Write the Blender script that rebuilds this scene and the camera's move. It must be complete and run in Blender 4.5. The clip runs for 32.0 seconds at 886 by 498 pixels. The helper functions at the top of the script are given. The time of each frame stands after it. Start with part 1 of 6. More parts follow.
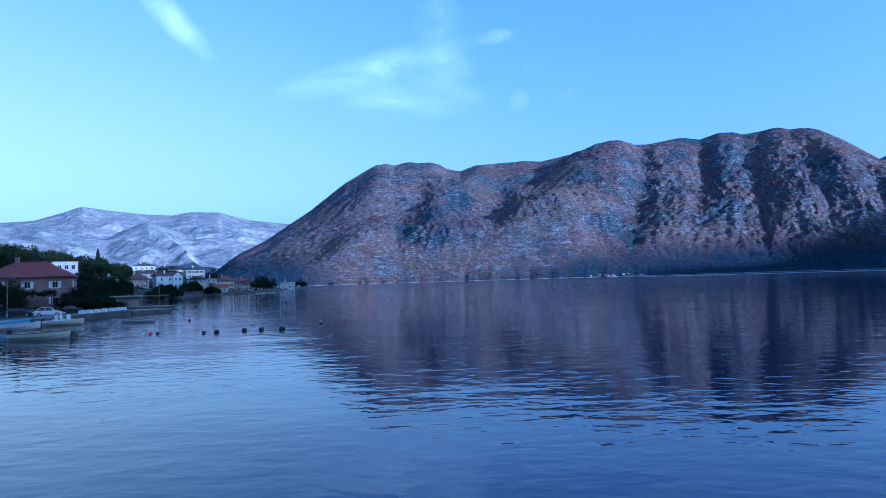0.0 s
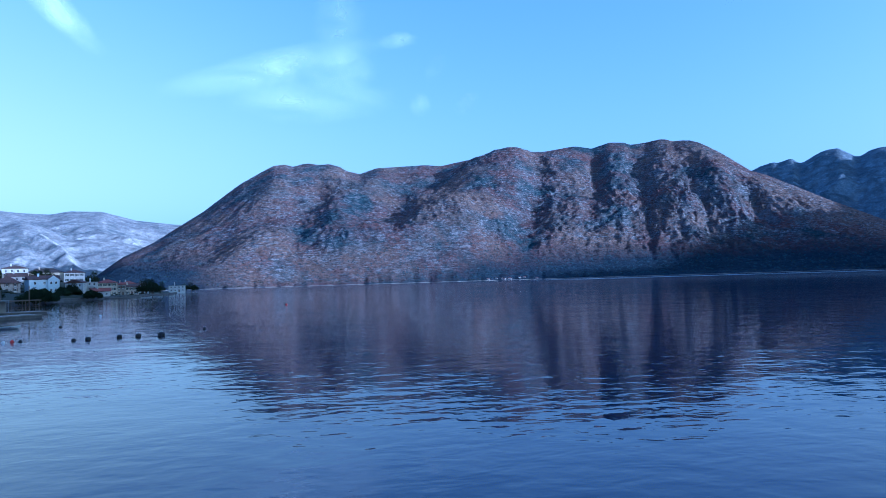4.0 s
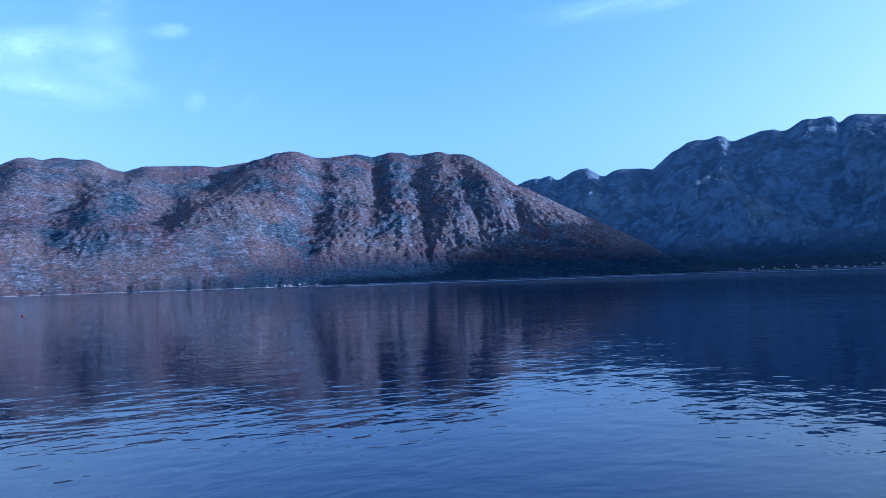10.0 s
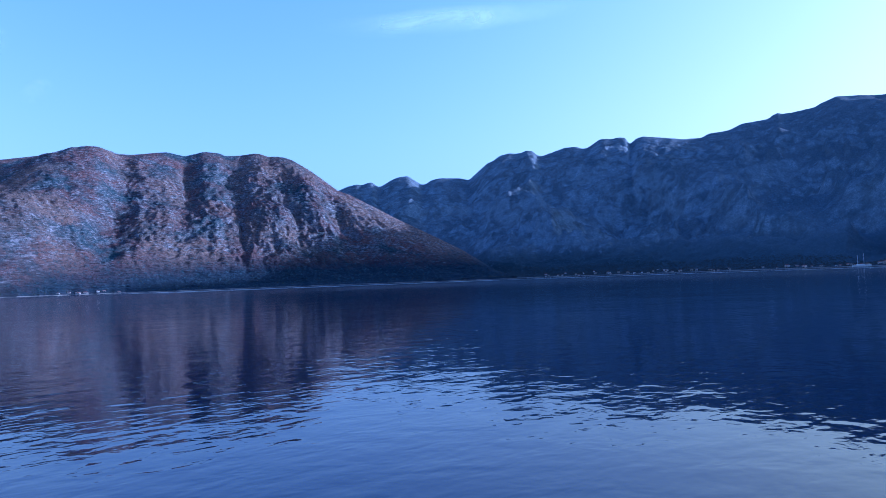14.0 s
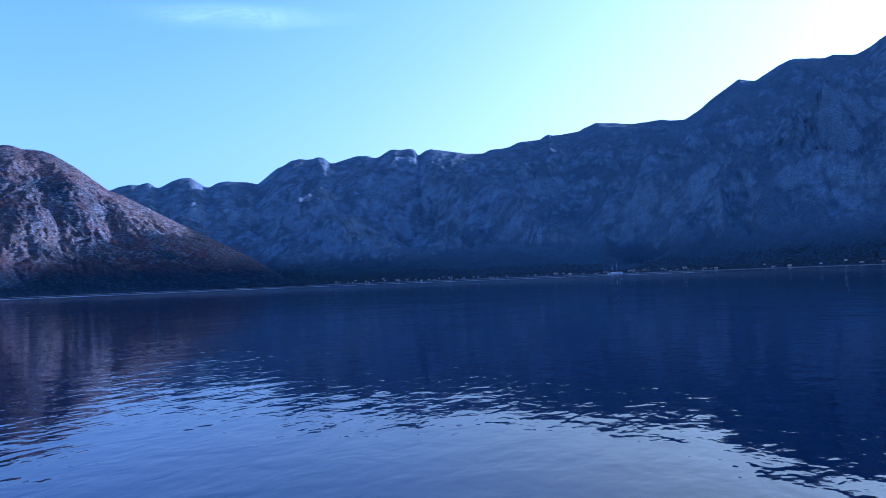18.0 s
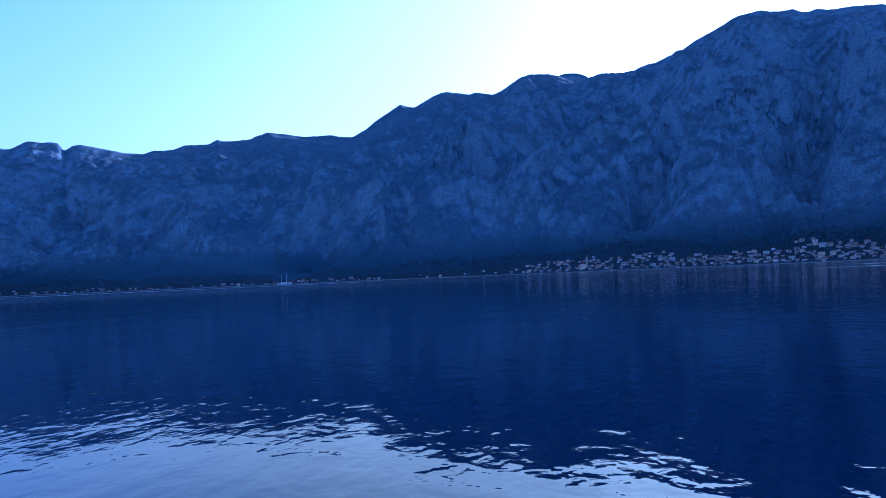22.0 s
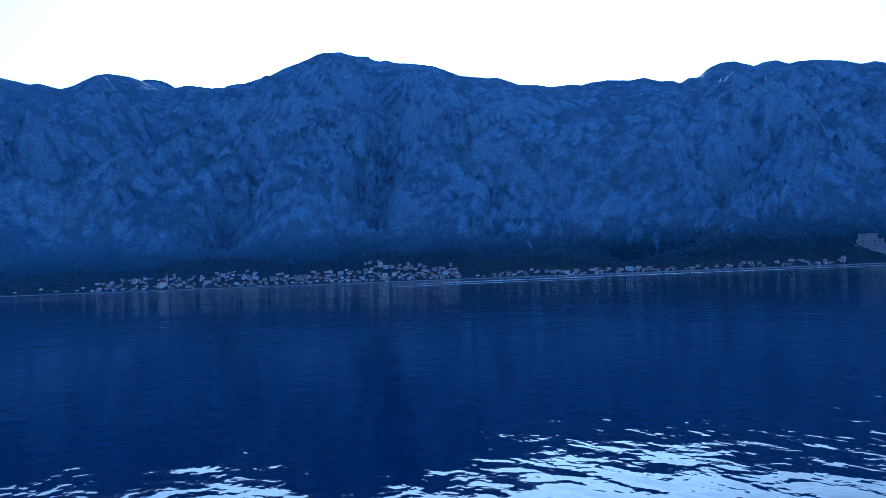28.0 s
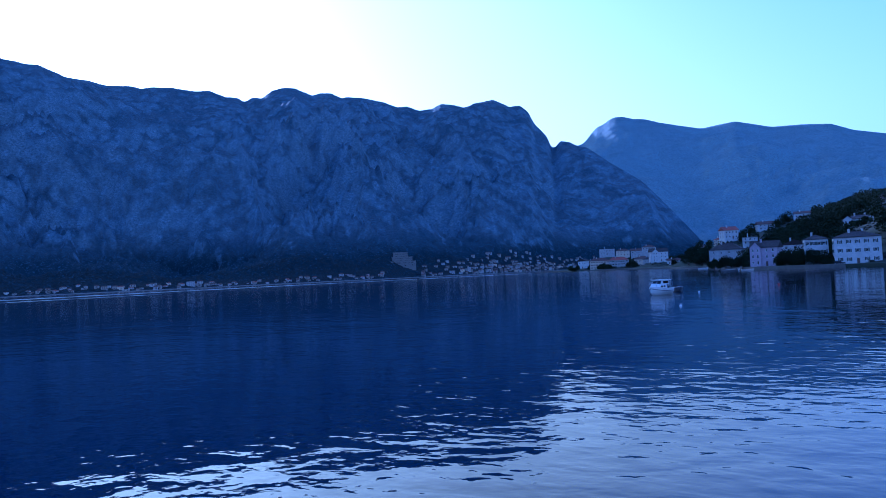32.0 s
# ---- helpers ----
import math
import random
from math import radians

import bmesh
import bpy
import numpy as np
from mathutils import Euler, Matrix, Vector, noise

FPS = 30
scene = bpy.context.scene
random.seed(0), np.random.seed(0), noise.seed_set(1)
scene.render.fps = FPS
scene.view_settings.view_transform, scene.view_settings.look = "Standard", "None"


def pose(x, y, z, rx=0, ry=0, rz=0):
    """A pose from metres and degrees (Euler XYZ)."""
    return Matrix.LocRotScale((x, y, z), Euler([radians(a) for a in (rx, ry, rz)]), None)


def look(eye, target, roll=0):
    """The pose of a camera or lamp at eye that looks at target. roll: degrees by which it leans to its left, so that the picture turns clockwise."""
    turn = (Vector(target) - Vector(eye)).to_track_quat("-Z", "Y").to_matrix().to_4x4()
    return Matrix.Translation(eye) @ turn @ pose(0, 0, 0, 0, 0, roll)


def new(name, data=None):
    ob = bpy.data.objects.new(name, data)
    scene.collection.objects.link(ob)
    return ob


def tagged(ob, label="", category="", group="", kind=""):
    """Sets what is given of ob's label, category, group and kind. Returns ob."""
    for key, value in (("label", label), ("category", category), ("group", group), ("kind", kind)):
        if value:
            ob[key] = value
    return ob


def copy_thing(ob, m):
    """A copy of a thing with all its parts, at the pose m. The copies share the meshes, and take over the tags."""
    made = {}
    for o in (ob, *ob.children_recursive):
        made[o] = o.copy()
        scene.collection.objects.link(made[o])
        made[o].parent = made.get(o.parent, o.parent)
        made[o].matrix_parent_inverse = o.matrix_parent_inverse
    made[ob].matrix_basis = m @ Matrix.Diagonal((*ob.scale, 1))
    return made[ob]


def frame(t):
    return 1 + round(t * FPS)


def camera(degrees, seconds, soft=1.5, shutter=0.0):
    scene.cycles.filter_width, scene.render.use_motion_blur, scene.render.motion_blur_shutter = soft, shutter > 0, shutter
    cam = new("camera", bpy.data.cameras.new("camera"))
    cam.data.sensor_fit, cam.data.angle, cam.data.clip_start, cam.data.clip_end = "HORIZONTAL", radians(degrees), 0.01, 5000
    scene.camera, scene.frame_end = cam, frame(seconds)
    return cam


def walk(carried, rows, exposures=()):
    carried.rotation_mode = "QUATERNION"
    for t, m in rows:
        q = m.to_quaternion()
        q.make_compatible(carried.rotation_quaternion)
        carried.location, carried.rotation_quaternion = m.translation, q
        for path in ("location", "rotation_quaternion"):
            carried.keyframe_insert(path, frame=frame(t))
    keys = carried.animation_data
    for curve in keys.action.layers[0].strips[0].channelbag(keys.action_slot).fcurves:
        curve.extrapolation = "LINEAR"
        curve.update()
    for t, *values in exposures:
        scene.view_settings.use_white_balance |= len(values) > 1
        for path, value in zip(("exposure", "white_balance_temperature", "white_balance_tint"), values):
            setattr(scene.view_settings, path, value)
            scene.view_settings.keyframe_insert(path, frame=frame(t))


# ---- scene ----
# Camera: drifts slowly eastwards on the water, 4.7 m above it, and turns to the right.
cam = camera(65.2, 32.0, 0.9)
TURN = [  # seconds, yaw, pitch, roll
    (0.0, 0.00, 2.52, 1.68), (0.5, -1.50, 2.50, 1.73), (1.0, -2.95, 2.49, 1.76), (1.5, -3.66, 2.50, 1.72), (2.0, -4.13, 2.53, 1.68),
    (2.5, -4.66, 2.55, 1.64), (4.5, -9.69, 2.55, 1.73), (5.0, -11.06, 2.55, 1.74), (5.5, -12.44, 2.54, 1.74), (6.0, -13.89, 2.54, 1.76),
    (6.5, -15.34, 2.55, 1.80), (7.0, -16.87, 2.55, 1.81), (7.5, -18.40, 2.54, 1.82), (8.0, -19.92, 2.53, 1.84), (8.5, -21.43, 2.54, 1.85),
    (9.0, -22.96, 2.54, 1.86), (9.5, -24.53, 2.53, 1.90), (10.0, -26.18, 2.52, 1.92), (10.5, -27.90, 2.51, 1.95), (11.0, -29.70, 2.51, 1.96),
    (11.5, -31.52, 2.51, 1.95), (12.0, -33.39, 2.52, 1.94), (12.5, -35.27, 2.50, 1.95), (13.0, -37.16, 2.50, 1.98), (13.5, -39.04, 2.50, 2.03),
    (14.0, -40.91, 2.50, 2.05), (14.5, -42.77, 2.49, 2.07), (16.5, -50.85, 2.48, 2.14), (17.0, -53.15, 2.48, 2.18), (17.5, -55.59, 2.46, 2.20),
    (18.0, -58.10, 2.47, 2.22), (18.5, -60.65, 2.44, 2.29), (19.0, -63.51, 2.45, 2.40), (19.5, -66.61, 2.40, 2.36), (20.0, -69.89, 2.36, 2.37),
    (20.5, -73.41, 2.33, 2.41), (21.0, -77.17, 2.30, 2.47), (21.5, -81.01, 2.24, 2.50), (22.0, -84.92, 2.20, 2.50), (22.5, -88.90, 2.18, 2.50),
    (23.0, -91.17, 2.22, 2.44), (23.5, -93.02, 2.28, 2.44), (24.0, -95.10, 2.32, 2.43), (24.5, -97.41, 2.35, 2.43), (26.5, -108.69, 2.37, 2.34),
    (27.0, -111.79, 2.35, 2.32), (27.5, -115.06, 2.34, 2.27), (28.0, -118.41, 2.34, 2.20), (28.5, -121.74, 2.33, 2.30), (29.0, -125.18, 2.33, 2.40),
    (29.5, -128.76, 2.32, 2.42), (30.0, -132.79, 2.29, 2.44), (30.5, -137.65, 2.25, 2.51), (31.0, -142.77, 2.19, 2.58), (31.5, -148.11, 2.14, 2.63),
    (32.0, -153.52, 2.05, 2.65)]
walk(cam, [(t, pose(0.26 * t, 0, 4.7, 90 + p, r, y)) for t, y, p, r in TURN],
     [(0.0, 1.0, 3330, 10), (5.0, 1.1, 3400, 7), (8.0, 1.1, 3430, 9), (13.0, 1.2, 3510, 17), (17.0, 1.28, 3500, 20), (20.0, 1.13, 3380, 21), (24.0, 1.4, 3220, 20), (28.0, 1.52, 3200, 13), (32.0, 1.25, 3270, 22)])

# ---- light: a low morning sun just behind the eastern ridge ----
SUN_AZ, SUN_EL = 119.5, 15.85
world = bpy.data.worlds.new("sky")
scene.world = world
world.use_nodes = True
sky = world.node_tree.nodes.new("ShaderNodeTexSky")
sky.sky_type, sky.sun_disc = "NISHITA", False
sky.sun_elevation, sky.sun_rotation = radians(SUN_EL), radians(SUN_AZ)
sky.altitude, sky.air_density, sky.dust_density, sky.ozone_density = 0, 1.0, 2.6, 2.6
background = world.node_tree.nodes["Background"]
background.inputs["Strength"].default_value = 0.12
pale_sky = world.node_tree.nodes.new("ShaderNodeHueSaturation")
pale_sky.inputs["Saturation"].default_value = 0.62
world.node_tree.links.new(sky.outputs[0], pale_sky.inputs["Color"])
# soft clip: each colour of the sky is levelled off towards the sun
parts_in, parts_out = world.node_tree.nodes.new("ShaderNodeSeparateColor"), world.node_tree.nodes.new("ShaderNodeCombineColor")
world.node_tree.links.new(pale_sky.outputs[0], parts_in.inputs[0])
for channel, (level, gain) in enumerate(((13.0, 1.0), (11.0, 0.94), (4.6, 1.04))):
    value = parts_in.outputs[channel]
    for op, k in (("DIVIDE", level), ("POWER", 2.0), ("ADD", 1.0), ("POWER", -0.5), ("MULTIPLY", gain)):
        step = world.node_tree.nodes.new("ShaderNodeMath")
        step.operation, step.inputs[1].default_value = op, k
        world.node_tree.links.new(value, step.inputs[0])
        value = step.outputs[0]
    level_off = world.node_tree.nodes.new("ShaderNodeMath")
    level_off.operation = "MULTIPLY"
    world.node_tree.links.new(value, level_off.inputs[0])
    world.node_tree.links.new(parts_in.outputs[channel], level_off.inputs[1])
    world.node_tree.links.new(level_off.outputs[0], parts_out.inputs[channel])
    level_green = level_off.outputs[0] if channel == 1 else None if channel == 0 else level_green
# a pale haze tint is mixed into the brightest part of the sky
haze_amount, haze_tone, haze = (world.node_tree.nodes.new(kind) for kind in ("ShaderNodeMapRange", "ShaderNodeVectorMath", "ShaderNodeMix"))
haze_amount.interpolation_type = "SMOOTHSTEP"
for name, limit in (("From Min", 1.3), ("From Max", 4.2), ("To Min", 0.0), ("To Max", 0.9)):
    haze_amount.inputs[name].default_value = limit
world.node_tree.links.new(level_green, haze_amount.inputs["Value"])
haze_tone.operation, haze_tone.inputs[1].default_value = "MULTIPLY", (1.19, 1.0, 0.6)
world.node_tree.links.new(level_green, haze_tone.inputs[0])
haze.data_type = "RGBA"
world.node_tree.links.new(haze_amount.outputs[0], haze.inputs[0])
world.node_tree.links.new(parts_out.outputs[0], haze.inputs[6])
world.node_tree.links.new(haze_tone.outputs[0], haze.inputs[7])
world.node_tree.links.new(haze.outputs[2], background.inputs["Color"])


def heading(az, el):
    a, e = radians(az), radians(el)
    return Vector((math.sin(a) * math.cos(e), math.cos(a) * math.cos(e), math.sin(e)))


lamp = bpy.data.lights.new("sun", "SUN")
lamp.energy, lamp.angle, lamp.color = 4.3, radians(0.53), (1.0, 0.74, 0.54)
sun = new("sun", lamp)
sun.matrix_world = look(heading(SUN_AZ, SUN_EL) * 3000, (0, 0, 0))


# ---- materials ----
def material(name, rough=0.8, metal=0.0):
    m = bpy.data.materials.new(name)
    m.use_nodes = True
    nt = m.node_tree
    b = nt.nodes["Principled BSDF"]
    b.inputs["Roughness"].default_value, b.inputs["Metallic"].default_value = rough, metal
    return m, nt, b


def coords(nt, scale=(1, 1, 1)):
    tc = nt.nodes.new("ShaderNodeTexCoord")
    mp = nt.nodes.new("ShaderNodeMapping")
    mp.inputs["Scale"].default_value = scale
    nt.links.new(tc.outputs["Object"], mp.inputs["Vector"])
    return mp.outputs["Vector"]


def noise_tex(nt, vec, scale, detail=4.0, rough=0.55, warp=0.0):
    n = nt.nodes.new("ShaderNodeTexNoise")
    for key, v in (("Scale", scale), ("Detail", detail), ("Roughness", rough), ("Distortion", warp)):
        n.inputs[key].default_value = v
    nt.links.new(vec, n.inputs["Vector"])
    return n.outputs["Fac"]


def ramp(nt, fac, *stops):
    r = nt.nodes.new("ShaderNodeValToRGB")
    while len(r.color_ramp.elements) < len(stops):
        r.color_ramp.elements.new(0.5)
    for e, (p, c) in zip(r.color_ramp.elements, stops):
        e.position = p
        e.color = (*c, 1) if isinstance(c, tuple) else (c, c, c, 1)
    nt.links.new(fac, r.inputs["Fac"])
    return r.outputs["Color"]


def mix(nt, fac, a, b, mode="MIX"):
    m = nt.nodes.new("ShaderNodeMix")
    m.data_type, m.blend_type = "RGBA", mode
    for sock, v in ((m.inputs[0], fac), (m.inputs[6], a), (m.inputs[7], b)):
        if isinstance(v, bpy.types.NodeSocket):
            nt.links.new(v, sock)
        else:
            sock.default_value = v if isinstance(v, float) else (*v, 1)
    return m.outputs[2]


def calc(nt, op, a, b=0.0):
    m = nt.nodes.new("ShaderNodeMath")
    m.operation = op
    for sock, v in zip(m.inputs, (a, b)):
        if isinstance(v, bpy.types.NodeSocket):
            nt.links.new(v, sock)
        else:
            sock.default_value = v
    return m.outputs[0]


def bump(nt, b, height, distance, strength=1.0):
    n = nt.nodes.new("ShaderNodeBump")
    n.inputs["Strength"].default_value, n.inputs["Distance"].default_value = strength, distance
    nt.links.new(height, n.inputs["Height"])
    nt.links.new(n.outputs["Normal"], b.inputs["Normal"])


def surface(name, color, color2, rough=0.8, grain=3.0, depth=0.01, metal=0.0, vary=0.0, patch=0.4):
    """A two-scale surface: patches of two tones, finer grain in colour and relief."""
    m, nt, b = material(name, rough, metal)
    v = coords(nt)
    big, fine = noise_tex(nt, v, patch, 4), noise_tex(nt, v, grain, 5, 0.65)
    base = mix(nt, ramp(nt, big, (0.35, 0.0), (0.65, 1.0)), color, color2)
    base = mix(nt, 0.5, base, ramp(nt, fine, (0.25, 0.55), (0.75, 1.0)), "MULTIPLY")
    if vary:
        info = nt.nodes.new("ShaderNodeObjectInfo")
        hsv = nt.nodes.new("ShaderNodeHueSaturation")
        nt.links.new(calc(nt, "MULTIPLY_ADD", info.outputs["Random"], vary), hsv.inputs["Value"])
        hsv.inputs["Value"].links[0].from_node.inputs[2].default_value = 1 - vary / 2
        nt.links.new(base, hsv.inputs["Color"])
        base = hsv.outputs["Color"]
    nt.links.new(base, b.inputs["Base Color"])
    if depth:
        bump(nt, b, fine, depth)
    return m


def mountain_material(name, rock, rock2, scrub, rust, grass, cover, ledge=1.0, size=1.0, strata=0.11, bed=0.012, relief=1.0, low=(150.0, 0.0, 0.55), east=None, north=None, gullies=0.0, trees=None, bare=None, ledges=None):
    """Limestone with ledges, dark scrub, rust-coloured autumn shrubs and dry grass; cover: how much is overgrown."""
    m, nt, b = material(name, 0.95)
    b.inputs["Specular IOR Level"].default_value = 0.1
    v = coords(nt)
    geo = nt.nodes.new("ShaderNodeNewGeometry")
    sep = nt.nodes.new("ShaderNodeSeparateXYZ")
    nt.links.new(geo.outputs["Normal"], sep.inputs[0])
    flat = sep.outputs["Z"]
    broad = noise_tex(nt, v, size * 0.0045, 5, 0.6, 0.6)
    patch = noise_tex(nt, v, size * 0.02, 9, 0.74)
    fine = noise_tex(nt, coords(nt, (0.75, 0.75, 1.5)), size * 0.13, 6, 0.75)
    layer = noise_tex(nt, coords(nt, (bed, bed, strata)), size, 6, 0.7, 0.4)
    stone = mix(nt, ramp(nt, layer, (0.35, 0.0), (0.65, 1.0)), rock2, rock)
    stone = mix(nt, 0.85, stone, ramp(nt, fine, (0.36, 0.3), (0.64, 1.0)), "MULTIPLY")
    hue = noise_tex(nt, v, size * 0.009, 8, 0.7)
    plants = mix(nt, ramp(nt, hue, (0.42, 0.0), (0.56, 1.0)), scrub, rust)
    plants = mix(nt, ramp(nt, broad, (0.46, 0.0), (0.62, 1.0)), plants, grass)
    plants = mix(nt, 0.85, plants, ramp(nt, fine, (0.36, 0.35), (0.64, 1.0)), "MULTIPLY")
    amount = calc(nt, "ADD", calc(nt, "MULTIPLY", flat, 0.6), calc(nt, "MULTIPLY", patch, 1.1))
    amount = calc(nt, "ADD", amount, calc(nt, "MULTIPLY", calc(nt, "SUBTRACT", layer, 0.5), -ledge))
    amount = calc(nt, "ADD", amount, calc(nt, "MULTIPLY", calc(nt, "SUBTRACT", fine, 0.5), 0.9))
    place = nt.nodes.new("ShaderNodeSeparateXYZ")
    nt.links.new(geo.outputs["Position"], place.inputs[0])
    wood = calc(nt, "MULTIPLY_ADD", place.outputs["Z"], -1.0 / low[0])
    wood.node.inputs[2].default_value = 1.0
    wood = calc(nt, "MAXIMUM", wood, 0.0)
    # the tree tone east and far west paints in shade as well as woods
    if east:
        side = calc(nt, "MULTIPLY_ADD", place.outputs["X"], 1.0 / east[1])
        side.node.inputs[2].default_value = -east[0] / east[1]
        side.node.use_clamp = True
        back = calc(nt, "MULTIPLY_ADD", place.outputs["X"], -1.0 / 200.0)
        back.node.inputs[2].default_value = -150.0 / 200.0
        back.node.use_clamp = True
        side = calc(nt, "ADD", side, back)
        wood = calc(nt, "MULTIPLY", wood, side)
    wood = calc(nt, "MULTIPLY", wood, calc(nt, "ADD", patch, 0.5))
    plants = mix(nt, ramp(nt, wood, (0.1, 0.0), (0.6, low[2])), plants, trees or scrub)
    amount = calc(nt, "ADD", amount, calc(nt, "MULTIPLY", wood, low[1]))
    if bare:
        # fewer plants towards the west: the paler colour stands in for haze there
        dry = calc(nt, "MULTIPLY_ADD", place.outputs["X"], -1.0 / bare[1])
        dry.node.inputs[2].default_value = bare[0] / bare[1]
        dry.node.use_clamp = True
        amount = calc(nt, "SUBTRACT", amount, calc(nt, "MULTIPLY", dry, bare[2]))
    if gullies:
        # brush grows along the branching gullies, bare rock stands in clusters between them
        run = noise_tex(nt, coords(nt, (1.0, 1.0, 0.55)), 0.0042, 3, 0.55, 1.2)
        crease = calc(nt, "ABSOLUTE", calc(nt, "SUBTRACT", run, 0.5))
        amount = calc(nt, "ADD", amount, calc(nt, "MULTIPLY", ramp(nt, crease, (0.0, 1.0), (0.07, 0.0)), gullies))
        cluster = noise_tex(nt, v, 0.011, 4, 0.6, 0.4)
        amount = calc(nt, "ADD", amount, calc(nt, "MULTIPLY", calc(nt, "SUBTRACT", 0.5, cluster), 2.2 * gullies))
    if north:
        forest = calc(nt, "MULTIPLY_ADD", place.outputs["Y"], 1.0 / north[1])
        forest.node.inputs[2].default_value = -north[0] / north[1]
        forest.node.use_clamp = True
        # growth thins farther north, painting in the paler haze on that part
        beyond = calc(nt, "MULTIPLY_ADD", place.outputs["Y"], -1.0 / 900.0)
        beyond.node.inputs[2].default_value = 1.7
        beyond.node.use_clamp = True
        forest = calc(nt, "MULTIPLY", forest, beyond)
        plants = mix(nt, calc(nt, "MULTIPLY", forest, 0.5), plants, scrub)
        amount = calc(nt, "ADD", amount, calc(nt, "MULTIPLY", forest, 0.14))
    grown = ramp(nt, calc(nt, "ADD", amount, cover - 1.0), (0.34, 0.0), (0.66, 1.0))
    ground = mix(nt, grown, stone, plants)
    if ledges:
        # bright broken ledges in clusters, and single dark bushes; none under the woods
        speck = noise_tex(nt, coords(nt, (0.45, 0.45, 1.4)), size * 0.25, 4, 0.65, 0.3)
        open_rock = calc(nt, "SUBTRACT", 1.0, calc(nt, "MINIMUM", calc(nt, "MULTIPLY", wood, 2.5), 1.0))
        open_rock = calc(nt, "MULTIPLY", open_rock, ramp(nt, patch, (0.38, 1.0), (0.58, 0.22)))
        ground = mix(nt, calc(nt, "MULTIPLY", calc(nt, "MULTIPLY", ramp(nt, speck, (0.52, 0.0), (0.6, 1.0)), ledges[1]), open_rock), ground, ledges[0])
        bush = noise_tex(nt, v, size * 0.16, 4, 0.65)
        ground = mix(nt, calc(nt, "MULTIPLY", ramp(nt, bush, (0.54, 0.0), (0.64, 1.0)), 0.75), ground, scrub)
    nt.links.new(ground, b.inputs["Base Color"])
    h = calc(nt, "ADD", calc(nt, "MULTIPLY", fine, 5.0 / size), calc(nt, "MULTIPLY", layer, 8.0 / size))
    bump(nt, b, h, relief)
    return m


def water_material(name, slopes, deep):
    m, nt, b = material(name, 0.035)
    b.inputs["IOR"].default_value = 1.33
    b.inputs["Base Color"].default_value = (*deep, 1)
    v = coords(nt)
    gusts = ramp(nt, noise_tex(nt, v, 0.02, 3, 0.5), (0.3, 0.48), (0.7, 1.0))
    total = None
    for (scale, amp, stretch, detail) in slopes:
        n = noise_tex(nt, coords(nt, (stretch, 1, 1)), scale, detail, 0.5, 0.3)
        n = calc(nt, "MULTIPLY", n, amp)
        total = n if total is None else calc(nt, "ADD", total, n)
    bump(nt, b, calc(nt, "MULTIPLY", total, gusts), 1.0)
    # sheltered and smooth in the cove, ruffled by the wind in the open bay
    reach = nt.nodes.new("ShaderNodeVectorMath")
    reach.operation = "LENGTH"
    nt.links.new(v, reach.inputs[0])
    open_bay = nt.nodes.new("ShaderNodeMapRange")
    open_bay.interpolation_type = "SMOOTHSTEP"
    for key, limit in (("From Min", 120.0), ("From Max", 600.0), ("To Min", 0.035), ("To Max", 0.12)):
        open_bay.inputs[key].default_value = limit
    nt.links.new(reach.outputs["Value"], open_bay.inputs["Value"])
    nt.links.new(open_bay.outputs[0], b.inputs["Roughness"])
    return m


M_WATER = water_material("sea_water", [(0.08, 0.12, 0.6, 2), (0.25, 0.037, 1.0, 2), (0.85, 0.044, 0.7, 2), (2.3, 0.009, 0.8, 2)], (0.0001, 0.0044, 0.029))
# the wakes' pale base colour paints in the sky they would reflect
M_WAKE = surface("wake_sky_sheen", (0.3, 0.33, 0.36), (0.09, 0.11, 0.13), 0.7, 0.12, 0.4, patch=0.006)
# bluish rock, scrub and tree tones carry the blue of hazy shade
M_WEST = mountain_material("sunlit_slope", (0.265, 0.265, 0.295), (0.155, 0.16, 0.188), (0.046, 0.076, 0.098), (0.15, 0.083, 0.08), (0.2, 0.142, 0.118), 0.68, 1.3, 1.0, 0.2, 0.035, 1.3, (95.0, 0.5, 1.0), (-150.0, 800.0), trees=(0.022, 0.033, 0.054), bare=(250.0, 550.0, 0.12), ledges=((0.38, 0.38, 0.41), 0.55))
# lightened, low-contrast blue tones paint distance haze over this far ridge
M_SOUTH = mountain_material("hazed_karst", (0.32, 0.39, 0.43), (0.27, 0.33, 0.37), (0.19, 0.235, 0.26), (0.21, 0.255, 0.285), (0.24, 0.295, 0.325), 0.5, 0.4, 1.6, 0.02, 0.02, 0.5)
# shaded limestone, with the blue of distant haze put into its base colours
M_EAST = mountain_material("hazed_karst_face", (0.25, 0.3, 0.365), (0.195, 0.235, 0.29), (0.082, 0.108, 0.14), (0.1, 0.122, 0.15), (0.125, 0.15, 0.182), 0.5, 0.5, 1.6, 0.02, 0.016, 0.8, (110.0, 0.6, 1.0), None, (-700.0, 1300.0), 0.24, (0.02, 0.031, 0.04), ledges=((0.3, 0.345, 0.42), 0.25))
M_FAR = mountain_material("bare_karst", (0.58, 0.56, 0.55), (0.38, 0.375, 0.38), (0.15, 0.17, 0.19), (0.22, 0.225, 0.24), (0.28, 0.275, 0.28), 0.42, 0.6, 0.4, 0.05, 0.05, 0.6)
M_LAND = surface("hillside_soil", (0.02, 0.029, 0.014), (0.034, 0.037, 0.02), 0.95, 0.8, 0.15, patch=0.05)
M_QUAY = surface("quay_stone", (0.27, 0.255, 0.23), (0.17, 0.16, 0.145), 0.85, 2.0, 0.03)
